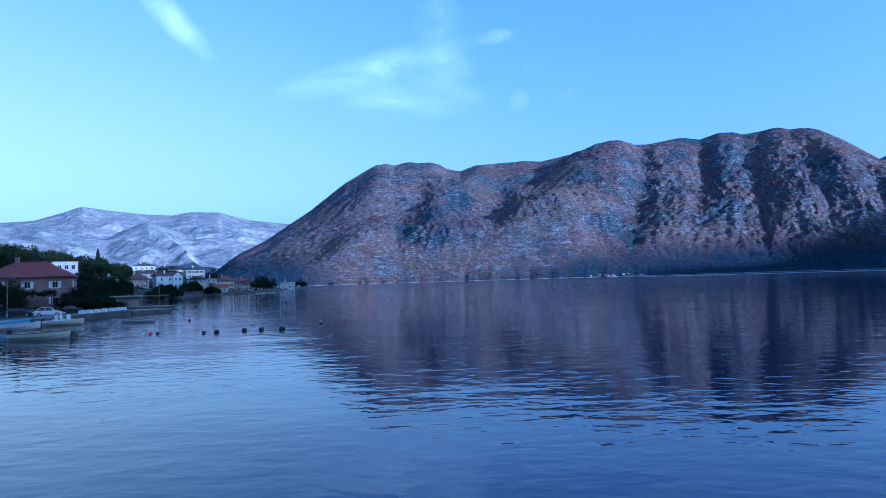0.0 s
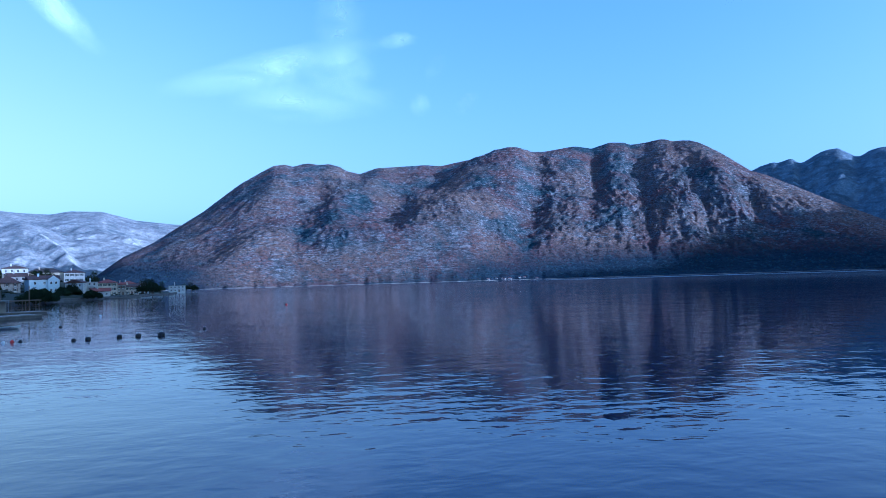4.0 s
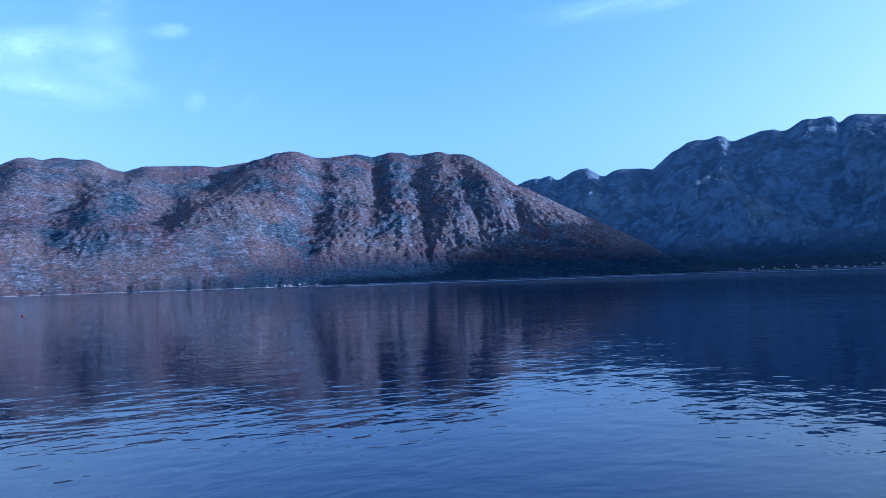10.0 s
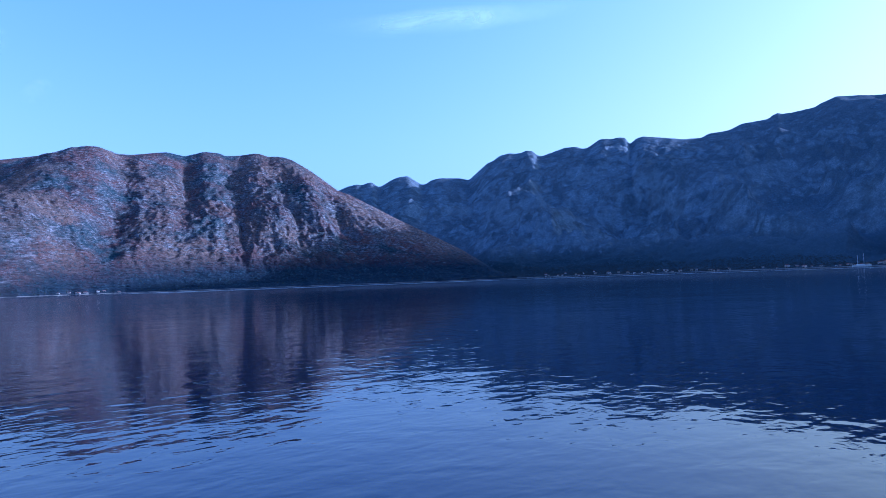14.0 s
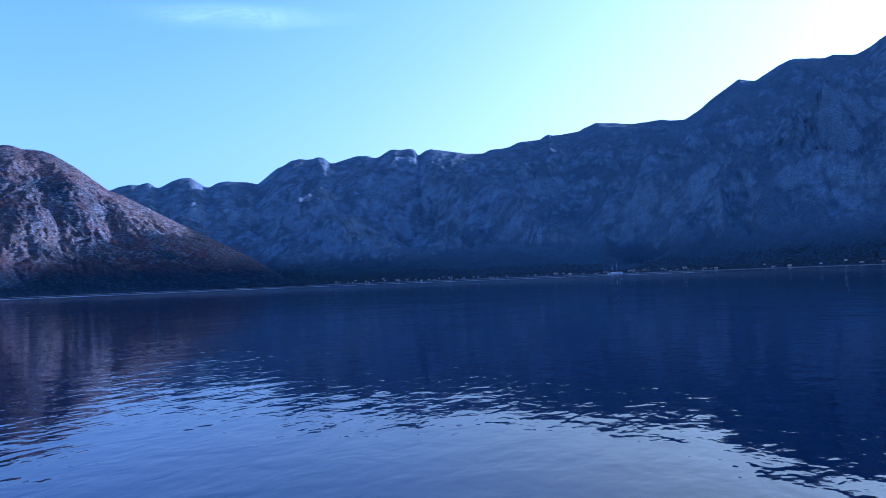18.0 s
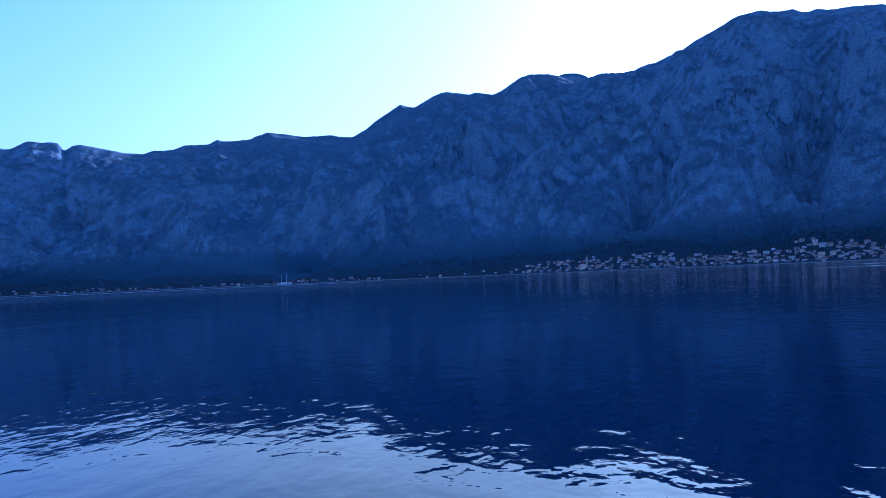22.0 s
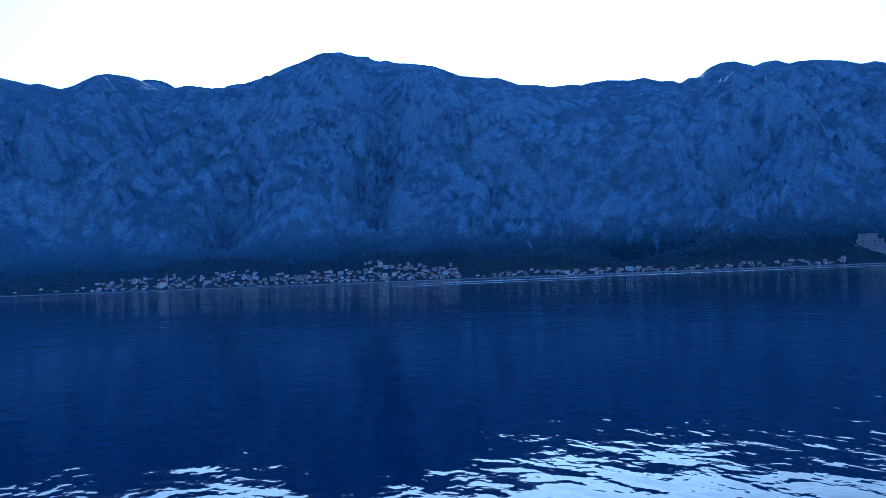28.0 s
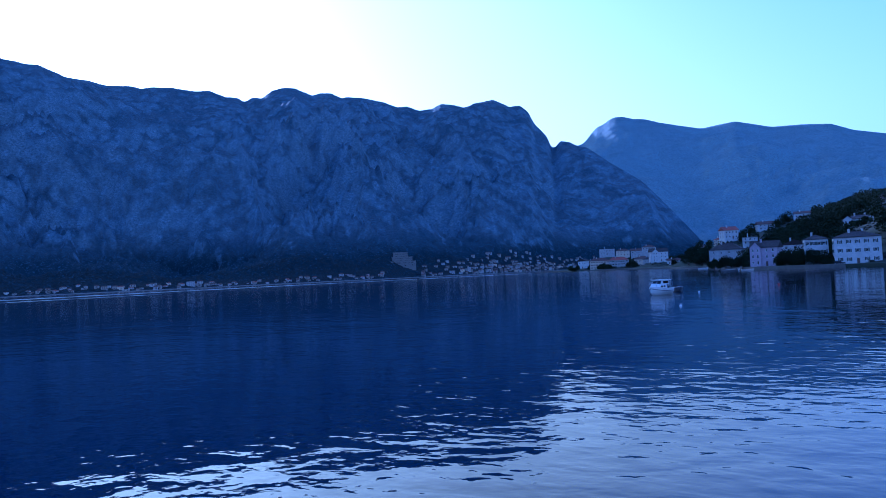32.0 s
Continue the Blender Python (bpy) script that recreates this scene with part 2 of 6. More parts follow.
# darker stone for the bodies of quays and piers
M_QUAY_DARK = surface("dark_quay_stone", (0.13, 0.127, 0.12), (0.08, 0.078, 0.075), 0.7, 2.0, 0.03)
M_ROAD = surface("asphalt", (0.05, 0.05, 0.052), (0.065, 0.063, 0.06), 0.85, 12.0, 0.004)


# ---- noise on arrays ----
def lattice(x, y, seed):
    rs = np.random.RandomState(seed)
    ang = rs.rand(256, 256) * 2 * np.pi
    gx, gy = np.cos(ang), np.sin(ang)
    xi, yi = np.floor(x).astype(int), np.floor(y).astype(int)
    fx, fy = x - xi, y - yi
    u, w = fx * fx * fx * (fx * (fx * 6 - 15) + 10), fy * fy * fy * (fy * (fy * 6 - 15) + 10)

    def corner(dx, dy):
        i, j = (xi + dx) & 255, (yi + dy) & 255
        return gx[i, j] * (fx - dx) + gy[i, j] * (fy - dy)
    a = corner(0, 0) * (1 - u) + corner(1, 0) * u
    c = corner(0, 1) * (1 - u) + corner(1, 1) * u
    return (a * (1 - w) + c * w) * 1.5


def fbm(x, y, seed, octaves=4, gain=0.5):
    total, amp = 0, 1.0
    for o in range(octaves):
        total = total + amp * lattice(x * 2 ** o + 17.3 * o, y * 2 ** o - 9.1 * o, seed + o)
        amp *= gain
    return total


def ridged(x, y, seed, octaves=4, gain=0.5):
    total, amp = 0, 1.0
    for o in range(octaves):
        total = total + amp * (1 - 2 * np.abs(lattice(x * 2 ** o + 5.7 * o, y * 2 ** o + 3.3 * o, seed + o)))
        amp *= gain
    return total


def sheet(name, X, Y, Z, mat, smooth=True):
    """A grid of points as one mesh."""
    n, m = X.shape
    me = bpy.data.meshes.new(name)
    idx = np.arange(n * m).reshape(n, m)
    q = np.stack([idx[:-1, :-1], idx[1:, :-1], idx[1:, 1:], idx[:-1, 1:]], -1).reshape(-1, 4)
    me.vertices.add(n * m)
    me.vertices.foreach_set("co", np.stack([X, Y, Z], -1).astype(np.float32).ravel())
    me.loops.add(q.size)
    me.loops.foreach_set("vertex_index", q.astype(np.int32).ravel())
    me.polygons.add(len(q))
    me.polygons.foreach_set("loop_start", np.arange(0, q.size, 4, dtype=np.int32))
    me.polygons.foreach_set("use_smooth", np.full(len(q), smooth))
    me.materials.append(mat)
    me.update(calc_edges=True)
    me.validate()
    return new(name, me)


# ---- mountains: crest heights by bearing, foot and crest distances ----
def massif(name, crest, foot, far, step, rows, mat, label, seed, carve=1.0, bend=1.2, toe=0.06, slant=0.25, crags=None, ribs=None, swell=80, spurs=()):
    az = np.arange(crest[0][0], crest[-1][0] + step, step)
    top = np.interp(az, [c[0] for c in crest], [c[1] for c in crest])
    k = max(1, int(0.22 / step))
    kernel = np.hanning(2 * k + 3)[1:-1]
    top = np.convolve(np.pad(top, k, mode="edge"), kernel / kernel.sum(), "valid")
    r0 = np.interp(az, [c[0] for c in foot], [c[1] for c in foot])
    r1 = np.interp(az, [c[0] for c in far], [c[1] for c in far])
    wobble = 30 * lattice(az * 0.9, az * 0, seed + 40) + 8 * lattice(az * 2.6, az * 0, seed + 41)
    s = np.concatenate([np.linspace(0, 1, rows), 1 + np.linspace(0.02, 0.6, 14)])
    A, S = np.meshgrid(np.radians(az), s, indexing="ij")
    R = r0[:, None] + (r1 - r0)[:, None] * S
    R = R + wobble[:, None] * np.clip(1 - S / 0.07, 0, 1)
    along = A * 2200.0
    up = np.clip(S, 0, 1)
    down = R - 1800.0
    warp = 170 * fbm(along / 700, down / 600, seed, 4)
    prof = toe * np.minimum(up / 0.14, 1) + (1 - toe) * np.clip((up - 0.05) / 0.95, 0, 1) ** bend
    prof = prof + 0.06 * fbm(along / 500, S * 3.0 + 4, seed + 9, 3) * np.sin(np.pi * up)
    H = top[:, None] * prof
    ease = np.clip((up - 0.01) / 0.26, 0, 1)
    mask = ease * ease * (3 - 2 * ease) * (1 - up ** 3)
    g = ridged((along + warp + slant * down) / 520, down / 700, seed + 3, 2, 0.45) - 0.6
    g2 = ridged((along + warp - 0.5 * down) / 190, (down + 0.5 * along) / 210, seed + 13, 3, 0.5) - 0.7
    crag = ridged((along + warp) / 60, down / 75, seed + 20, 3, 0.6) - 0.7
    scale = carve * top[:, None] / 600.0
    tall = np.clip(0.25 + 1.3 * fbm(along / 600 + 7, down / 500, seed + 50, 2), 0.0, 1.0)
    if crags:
        tall = np.clip(1 - np.abs(np.degrees(A) - crags[0]) / crags[1], 0, 1) ** 0.7
    rough = scale
    if crags:
        rough = scale + carve * tall * np.clip(360 - top[:, None], 0, 220) / 600.0
    H = H + mask * (scale * swell * g + rough * ((8 if crags else 12 + 16 * tall) * g2 + (3 + 13 * tall if crags else 4 + 11 * tall) * crag))
    H = H + scale * 4.0 * fbm(along / 20, down / 20, seed + 31, 3, 0.6) * np.clip(up * 6, 0, 1) * np.clip(1.15 - up ** 8, 0, 1)
    if crags:
        nick = ridged((along + 0.5 * warp) / 32, down / 22, seed + 25, 2, 0.6) - 0.6
        H = H + mask * carve * (3.0 + 8.5 * tall) * nick
    if ribs:
        reach = np.clip(1 - np.abs(np.degrees(A) - ribs[0]) / ribs[1], 0, 1) ** 0.5
        rib = ridged((along + 0.35 * warp + 0.2 * down) / ribs[2], down / 900, seed + 70, 2, 0.55) - 0.5
        H = H + ease * (1 - up ** 2) * reach * ribs[3] * rib
    for az_top, az_foot, u0, u1, height, width in spurs:
        # a spur (or, with a negative height, a gully) that runs from one bearing at the crest to another at the foot
        line = az_foot + (az_top - az_foot) * up
        off = np.abs((np.degrees(A) - line) * np.radians(1) * R + 0.15 * warp + 3 * crag) / width
        span = np.clip((up - u0) / 0.12, 0, 1) * np.clip((u1 - up) / 0.16, 0, 1)
        H = H + height * span * (0.5 + 0.5 * np.cos(np.pi * np.clip(off, 0, 1)))
    over = np.clip(S - 1, 0, None)
    H = H - over * top[:, None] * 0.9
    H = np.where(up <= 0.0, -3.0, np.maximum(H, np.minimum(0.8 + 160 * up, 6)))
    X, Y = R * np.sin(A), R * np.cos(A)
    ob = tagged(sheet(name, X, Y, H, mat), label, "mountain", kind="structure")
    return ob, (X, Y, H, S)


WEST = [(-19.5, 8), (-18, 48), (-16.5, 88), (-14.32, 129), (-10.77, 221), (-7.86, 315), (-6.14, 360), (-5.27, 382), (-4.4, 387), (-3.75, 380),
        (-3.09, 388), (-2.42, 392), (-1.75, 387), (-0.85, 390), (0.04, 381), (0.49, 368), (1.62, 357), (3.01, 376), (6.97, 384), (8.37, 380),
        (11.21, 402), (12.86, 412), (14.28, 427), (15.91, 417), (16.85, 415), (19.41, 428), (20.78, 417), (22.17, 433), (23.29, 430), (23.83, 421),
        (25.97, 428), (26.5, 425), (27.06, 414), (27.71, 413), (28.36, 408), (28.99, 397), (30.44, 358), (32.56, 290), (33.5, 274), (37.6, 183),
        (42.7, 84), (45.3, 25), (47.1, 4)]
NORTH = [(30, 480), (32.65, 477), (33.21, 493), (34.05, 505), (34.51, 500), (35.21, 512), (35.44, 509), (35.8, 487), (36.13, 489), (37.08, 520),
         (37.56, 530), (38.36, 533), (39.41, 486), (39.74, 484), (40.36, 505), (40.98, 511), (42.71, 503), (43.4, 491), (44.95, 566), (45.33, 572),
         (46.05, 599), (46.76, 606), (47.32, 601), (47.78, 603), (48.26, 612), (48.72, 606), (49.07, 585)]
RAMPART = [(49.44, 577), (51.39, 606), (52.3, 605), (52.74, 592), (53.2, 594), (54.12, 625), (54.57, 627), (55.1, 621), (55.68, 624), (56.12, 620),
           (56.33, 611), (56.44, 584), (57.07, 611), (57.64, 614), (60.39, 581), (61.85, 579), (62.48, 595), (63.9, 602), (64.8, 624), (66.68, 634),
           (67, 649), (67.31, 656), (67.6, 649), (68.21, 650), (69.81, 662), (70.07, 672), (71.17, 696), (72.15, 690)]
NORTHEAST = [(72.58, 689), (73.99, 678), (76.32, 688), (76.78, 681), (77.94, 678), (79.12, 717), (79.84, 753), (81.95, 831), (83.11, 814),
             (84.67, 863), (85.35, 880), (85.92, 884), (87.72, 866), (88.37, 874), (89.72, 858), (90.49, 875), (92.07, 931), (92.81, 942),
             (94.39, 937)]
EAST = [(95.18, 922), (96.57, 880), (98.22, 909), (98.84, 914), (100.32, 900), (101.17, 907), (101.39, 916), (103.13, 936), (104.7, 971),
        (105.83, 1010), (107.89, 1059), (108.59, 1082), (109.05, 1090), (110.35, 1095), (111.35, 1075), (112.75, 1055), (113.44, 1038),
        (113.96, 1033), (114.15, 1040), (115.08, 1021), (116.72, 1007), (118.36, 984), (120.45, 928), (122.79, 901), (123.5, 899), (125.24, 853),
        (126.72, 844), (127.86, 827), (129.69, 828), (130.27, 818), (131.05, 826), (132.4, 826), (134.15, 812), (135.25, 815), (136.52, 788),
        (137.37, 786), (137.91, 767), (138.56, 787), (139.25, 781), (140.11, 814), (140.94, 824), (141.94, 820), (143.3, 785), (143.89, 794),
        (144.73, 793), (145.69, 768), (146.15, 771), (147.07, 764)]
SOUTHEAST = [(147.53, 761), (149.15, 737), (150.21, 712), (151.01, 713), (152.02, 690), (153.11, 694), (153.83, 710), (154.77, 703), (155.8, 685),
             (156.66, 698), (158.16, 705), (159.31, 675), (159.53, 665), (159.81, 670), (160.37, 665), (161.04, 628), (161.44, 577), (162.45, 513),
             (162.72, 470), (163.04, 462), (163.52, 482), (164.24, 468), (164.85, 446), (165.6, 431), (167.5, 353), (169.7, 276), (174, 60)]
SOUTH = [(160, 640), (164.92, 747), (165.52, 764), (166.24, 831), (166.62, 857), (166.93, 858), (167.54, 891), (168.08, 905), (168.95, 894),
         (169.3, 881), (170.25, 874), (171.3, 844), (174.41, 781), (176.86, 801), (179.36, 744), (181.42, 737), (183.23, 721), (184.6, 672),
         (186.54, 632), (190, 600), (205, 520)]
DISTANT = [(-50.0, 330), (-40.0, 360), (-32.6, 394), (-30.5, 410), (-28.7, 459), (-27.5, 498), (-25.4, 474), (-23.1, 455), (-21.3, 450), (-20.0, 471),
           (-17.9, 472), (-15.6, 421), (-12.9, 397), (-5.0, 370)]
# bearing at the crest and at the foot, the span of the slope, height and half-width
WEST_SPURS = [(-4.0, -7.8, 0.05, 0.95, 13, 110), (3.0, 0.0, 0.04, 0.9, 32, 140), (7.5, 5.0, 0.35, 0.95, 14, 90),
              (15.6, 6.5, 0.04, 0.97, 62, 250), (18.5, 9.5, 0.06, 0.6, 9, 100), (16.9, 15.6, 0.1, 0.97, -15, 55), (19.2, 17.6, 0.03, 0.97, 11, 100), (21.4, 20.8, 0.3, 0.95, -11, 45),
              (22.9, 22.2, 0.05, 0.97, 9, 75), (24.9, 25.2, 0.15, 0.93, -9, 48), (26.4, 27.8, 0.05, 0.97, 11, 80), (28.6, 29.8, 0.2, 0.9, -12, 50),
              (29.6, 33.4, 0.12, 0.95, 16, 80), (31.2, 36.0, 0.15, 0.9, -12, 60), (32.0, 39.0, 0.05, 0.9, 11, 100)]
_, WEST_GRID = massif("mountain_west", WEST, [(-20, 1300), (4, 1380), (16, 1480), (30, 1600), (47, 1740)],
                               [(-20, 1900), (-5, 2250), (25, 2300), (33, 2150), (47, 1850)], 0.1, 260, M_WEST,
                               "sunlit rocky mountain with rust-brown scrub above the bay", 11, 0.8, 1.0, slant=-0.55, crags=(30, 18), ribs=(26, 19, 100, 8), swell=24, spurs=WEST_SPURS)
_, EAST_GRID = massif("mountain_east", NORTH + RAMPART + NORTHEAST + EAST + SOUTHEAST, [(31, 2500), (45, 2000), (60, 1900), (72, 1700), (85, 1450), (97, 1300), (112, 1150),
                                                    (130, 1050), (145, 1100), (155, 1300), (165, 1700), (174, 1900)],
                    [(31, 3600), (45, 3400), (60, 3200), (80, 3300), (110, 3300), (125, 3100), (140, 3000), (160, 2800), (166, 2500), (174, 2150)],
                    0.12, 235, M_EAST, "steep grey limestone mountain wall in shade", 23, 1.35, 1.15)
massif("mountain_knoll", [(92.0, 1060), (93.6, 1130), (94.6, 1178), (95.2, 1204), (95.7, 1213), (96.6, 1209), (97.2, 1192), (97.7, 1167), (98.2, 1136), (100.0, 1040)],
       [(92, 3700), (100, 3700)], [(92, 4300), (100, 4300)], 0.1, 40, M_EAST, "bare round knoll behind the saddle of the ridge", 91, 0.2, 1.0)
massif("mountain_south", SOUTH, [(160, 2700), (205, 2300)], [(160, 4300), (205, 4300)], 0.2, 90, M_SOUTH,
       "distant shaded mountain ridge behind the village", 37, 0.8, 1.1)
# added ridge, never in view, that blocks the sun from the southern mountain
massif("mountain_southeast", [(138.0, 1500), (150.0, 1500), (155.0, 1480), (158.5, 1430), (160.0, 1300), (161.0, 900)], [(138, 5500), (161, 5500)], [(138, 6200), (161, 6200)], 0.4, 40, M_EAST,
       "unseen high ridge added to keep the sun off the southern mountain", 61, 0.3, 1.1)
massif("mountain_spur", [(-50, 280), (-40, 310), (-32.6, 301), (-30.3, 303), (-28.0, 268), (-25.9, 250), (-24.4, 298), (-23.0, 331), (-21.6, 299), (-19.8, 249), (-17.6, 254), (-15.0, 214), (-8, 180)],
       [(-50, 2600), (-8, 2600)], [(-50, 3700), (-8, 3700)], 0.1, 140, M_FAR, "pale limestone spur before the distant range", 83, 0.9, 0.95, slant=-0.3, ribs=(-24, 14, 230, 40))
massif("mountain_distant", DISTANT, [(-50, 3000), (-5, 3000)], [(-50, 4600), (-5, 4600)], 0.12, 140, M_FAR,
       "distant pale sunlit limestone range", 51, 0.8, 0.9, slant=0.2)
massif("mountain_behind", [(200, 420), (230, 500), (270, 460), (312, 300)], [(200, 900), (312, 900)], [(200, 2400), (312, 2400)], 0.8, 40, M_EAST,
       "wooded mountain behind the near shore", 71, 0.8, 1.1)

# ---- sea ----
n_w = 48
gx, gy = np.meshgrid(np.linspace(-6500, 6500, n_w), np.linspace(-6500, 6500, n_w), indexing="ij")
tagged(sheet("water", gx, gy, gx * 0, M_WATER), "calm dark blue bay water with small ripples", "water", kind="structure")


def wake(az0, az1, ra, rb, width, bow=0.0):
    a = np.linspace(az0, az1, 200)
    f = (a - az0) / (az1 - az0)
    r = ra + (rb - ra) * f + bow * np.sin(np.pi * f)
    w = width * (0.7 + 0.5 * lattice(a * 0.7, a * 0, 5)) * np.clip(np.minimum(f, 1 - f) * 12, 0.05, 1)
    A, V = np.meshgrid(np.radians(a), np.linspace(-0.5, 0.5, 6), indexing="ij")
    R = r[:, None] + w[:, None] * V
    tagged(sheet("wake", R * np.sin(A), R * np.cos(A), R * 0 + 0.012, M_WAKE), "pale disturbed streak left by a passing boat, sky reflection painted in", "wake", kind="structure")


# ---- near land ----
SHORE = [(-1000, 330), (-880, 266), (-853, 254), (-806, 228), (-760, 182), (-714, 152), (-650, 118), (-583, 88), (-469, 52), (-336, 22), (-322, 9), (-312, 0), (-303, -15), (-296, -34), (-250, -52), (-100, -62),
         (60, -60), (91, -58), (128, -57), (131, -72), (160, -84), (200, -100), (267, -115), (335, -124), (375, -119), (425, -114), (490, -114),
         (560, -128), (640, -142), (700, -165), (760, -230), (900, -520), (1000, -900)]
HILL = [(-1000, 0.1), (-860, 0.06), (-760, 0.08), (-690, 0.2), (-620, 0.4), (-560, 0.52), (-400, 0.5), (-300, 0.4), (0, 0.25), (120, 0.25), (200, 0.44), (330, 0.46), (430, 0.3), (490, 0.15), (560, 0.04), (1000, 0.02)]


def shore(y):
    return np.interp(y, [s[0] for s in SHORE], [s[1] for s in SHORE])


# ---- beaches and wakes ----
M_BEACH = surface("pale_shingle", (0.19, 0.18, 0.165), (0.12, 0.115, 0.105), 0.9, 0.6, 0.05, patch=0.05)


def beach(name, grid, label, wide=1.0):
    X, Y = grid[0][:, 0], grid[1][:, 0]
    r = np.hypot(X, Y)
    off = wide * np.array([-5.0, -4.0, 4.0, 9.0])
    ragged = 2.5 * lattice(np.arange(len(r)) * 0.21, r * 0, 3)
    R = r[:, None] + off[None, :] + ragged[:, None]
    Z = np.broadcast_to(np.array([-0.5, 0.25, 1.3, 1.0]), R.shape)
    tagged(sheet(name, X[:, None] / r[:, None] * R, Y[:, None] / r[:, None] * R, Z, M_BEACH), label, "beach", kind="structure")


beach("beach_west", WEST_GRID, "pale stony beach under the sunlit slope")
beach("beach_east", EAST_GRID, "pale stony waterline along the town", 0.4)
wake(15, 47, 1120, 1190, 190, -60)
wake(18, 40, 900, 1000, 60)
wake(45, 80, 1190, 1080, 150)
wake(115, 162, 600, 900, 100, -40)
wake(113, 131, 430, 480, 34)

# ---- small building kit ----
M_PLASTER = {
    "white": surface("white_plaster", (0.68, 0.67, 0.65), (0.56, 0.55, 0.535), 0.9, 1.5, 0.01),
    "cream": surface("cream_plaster", (0.66, 0.58, 0.44), (0.56, 0.49, 0.38), 0.9, 1.5, 0.01),
    "grey": surface("grey_plaster", (0.48, 0.47, 0.46), (0.38, 0.37, 0.36), 0.9, 1.5, 0.01),
    "rose": surface("rose_stone", (0.3, 0.2, 0.18), (0.22, 0.16, 0.15), 0.9, 2.5, 0.03),
    "lilac": surface("lilac_plaster", (0.52, 0.44, 0.5), (0.45, 0.38, 0.43), 0.9, 1.5, 0.01),
    "stone": surface("rubble_stone", (0.4, 0.37, 0.33), (0.28, 0.26, 0.23), 0.9, 2.5, 0.04),
    "weathered": surface("weathered_concrete_plaster", (0.27, 0.265, 0.255), (0.19, 0.187, 0.18), 0.9, 0.4, 0.02),
    "blue": surface("pale_blue_plaster", (0.6, 0.68, 0.74), (0.54, 0.62, 0.68), 0.9, 1.5, 0.01),
}
M_GLASS = surface("dark_window_glass", (0.02, 0.024, 0.03), (0.03, 0.034, 0.04), 0.08, 1.0, 0.0)
M_SHUTTER = surface("green_shutter_paint", (0.05, 0.07, 0.06), (0.07, 0.085, 0.07), 0.6, 6.0, 0.004)
M_BROWN = surface("brown_shutter_paint", (0.1, 0.07, 0.055), (0.13, 0.09, 0.07), 0.6, 6.0, 0.004)
M_PAINT = surface("white_frame_paint", (0.8, 0.8, 0.78), (0.72, 0.72, 0.7), 0.5, 5.0, 0.002)
M_METAL = surface("galvanised_metal", (0.45, 0.46, 0.47), (0.35, 0.36, 0.37), 0.45, 4.0, 0.002, 0.8)
M_CONCRETE = surface("concrete", (0.38, 0.37, 0.35), (0.28, 0.27, 0.26), 0.9, 2.0, 0.01)


def tile_material(name, c1, c2):
    m, nt, b = material(name, 0.85)
    v = coords(nt)
    rows = nt.nodes.new("ShaderNodeTexWave")
    rows.wave_type, rows.bands_direction = "BANDS", "Z"
    rows.inputs["Scale"].default_value, rows.inputs["Distortion"].default_value = 2.6, 1.0
    nt.links.new(v, rows.inputs["Vector"])
    big, fine = noise_tex(nt, v, 0.35, 4), noise_tex(nt, v, 4.0, 4, 0.7)
    col = mix(nt, ramp(nt, big, (0.35, 0.0), (0.65, 1.0)), c1, c2)
    col = mix(nt, 0.55, col, ramp(nt, fine, (0.25, 0.5), (0.75, 1.0)), "MULTIPLY")
    nt.links.new(col, b.inputs["Base Color"])
    bump(nt, b, calc(nt, "ADD", rows.outputs["Fac"], fine), 0.05)
    return m


M_ROOF = {"red": tile_material("red_roof_tiles", (0.27, 0.085, 0.06), (0.2, 0.07, 0.055)),
          "brown": tile_material("weathered_roof_tiles", (0.1, 0.056, 0.046), (0.07, 0.046, 0.04)),
          "dark": tile_material("dark_roof_tiles", (0.032, 0.026, 0.026), (0.044, 0.034, 0.032)),
          "flat": surface("flat_roof_screed", (0.36, 0.35, 0.34), (0.28, 0.27, 0.26), 0.9, 1.0, 0.01)}


def box(bm, x0, x1, y0, y1, z0, z1, m=None):
    v = [bm.verts.new((m @ Vector(c)) if m else c) for c in
         ((x0, y0, z0), (x1, y0, z0), (x1, y1, z0), (x0, y1, z0), (x0, y0, z1), (x1, y0, z1), (x1, y1, z1), (x0, y1, z1))]
    for f in ((3, 2, 1, 0), (4, 5, 6, 7), (0, 1, 5, 4), (1, 2, 6, 5), (2, 3, 7, 6), (3, 0, 4, 7)):
        bm.faces.new([v[i] for i in f])


def rod(bm, a, b, r0, r1=None, sides=8):
    a, b = Vector(a), Vector(b)
    r1 = r0 if r1 is None else r1
    q = (b - a).to_track_quat("Z", "Y")
    rings = []
    for p, r in ((a, r0), (b, r1)):
        rings.append([bm.verts.new(p + q @ Vector((r * math.cos(k * 2 * math.pi / sides), r * math.sin(k * 2 * math.pi / sides), 0))) for k in range(sides)])
    for k in range(sides):
        n = (k + 1) % sides
        bm.faces.new((rings[0][k], rings[0][n], rings[1][n], rings[1][k]))
    bm.faces.new(rings[0][::-1])
    bm.faces.new(rings[1])


def loft(bm, rings, close=True, caps=True):
    made = [[bm.verts.new(p) for p in ring] for ring in rings]
    n = len(made[0])
    for a, b in zip(made, made[1:]):
        for k in range(n if close else n - 1):
            bm.faces.new((a[k], a[(k + 1) % n], b[(k + 1) % n], b[k]))
    if caps:
        bm.faces.new(made[0][::-1])
        bm.faces.new(made[-1])


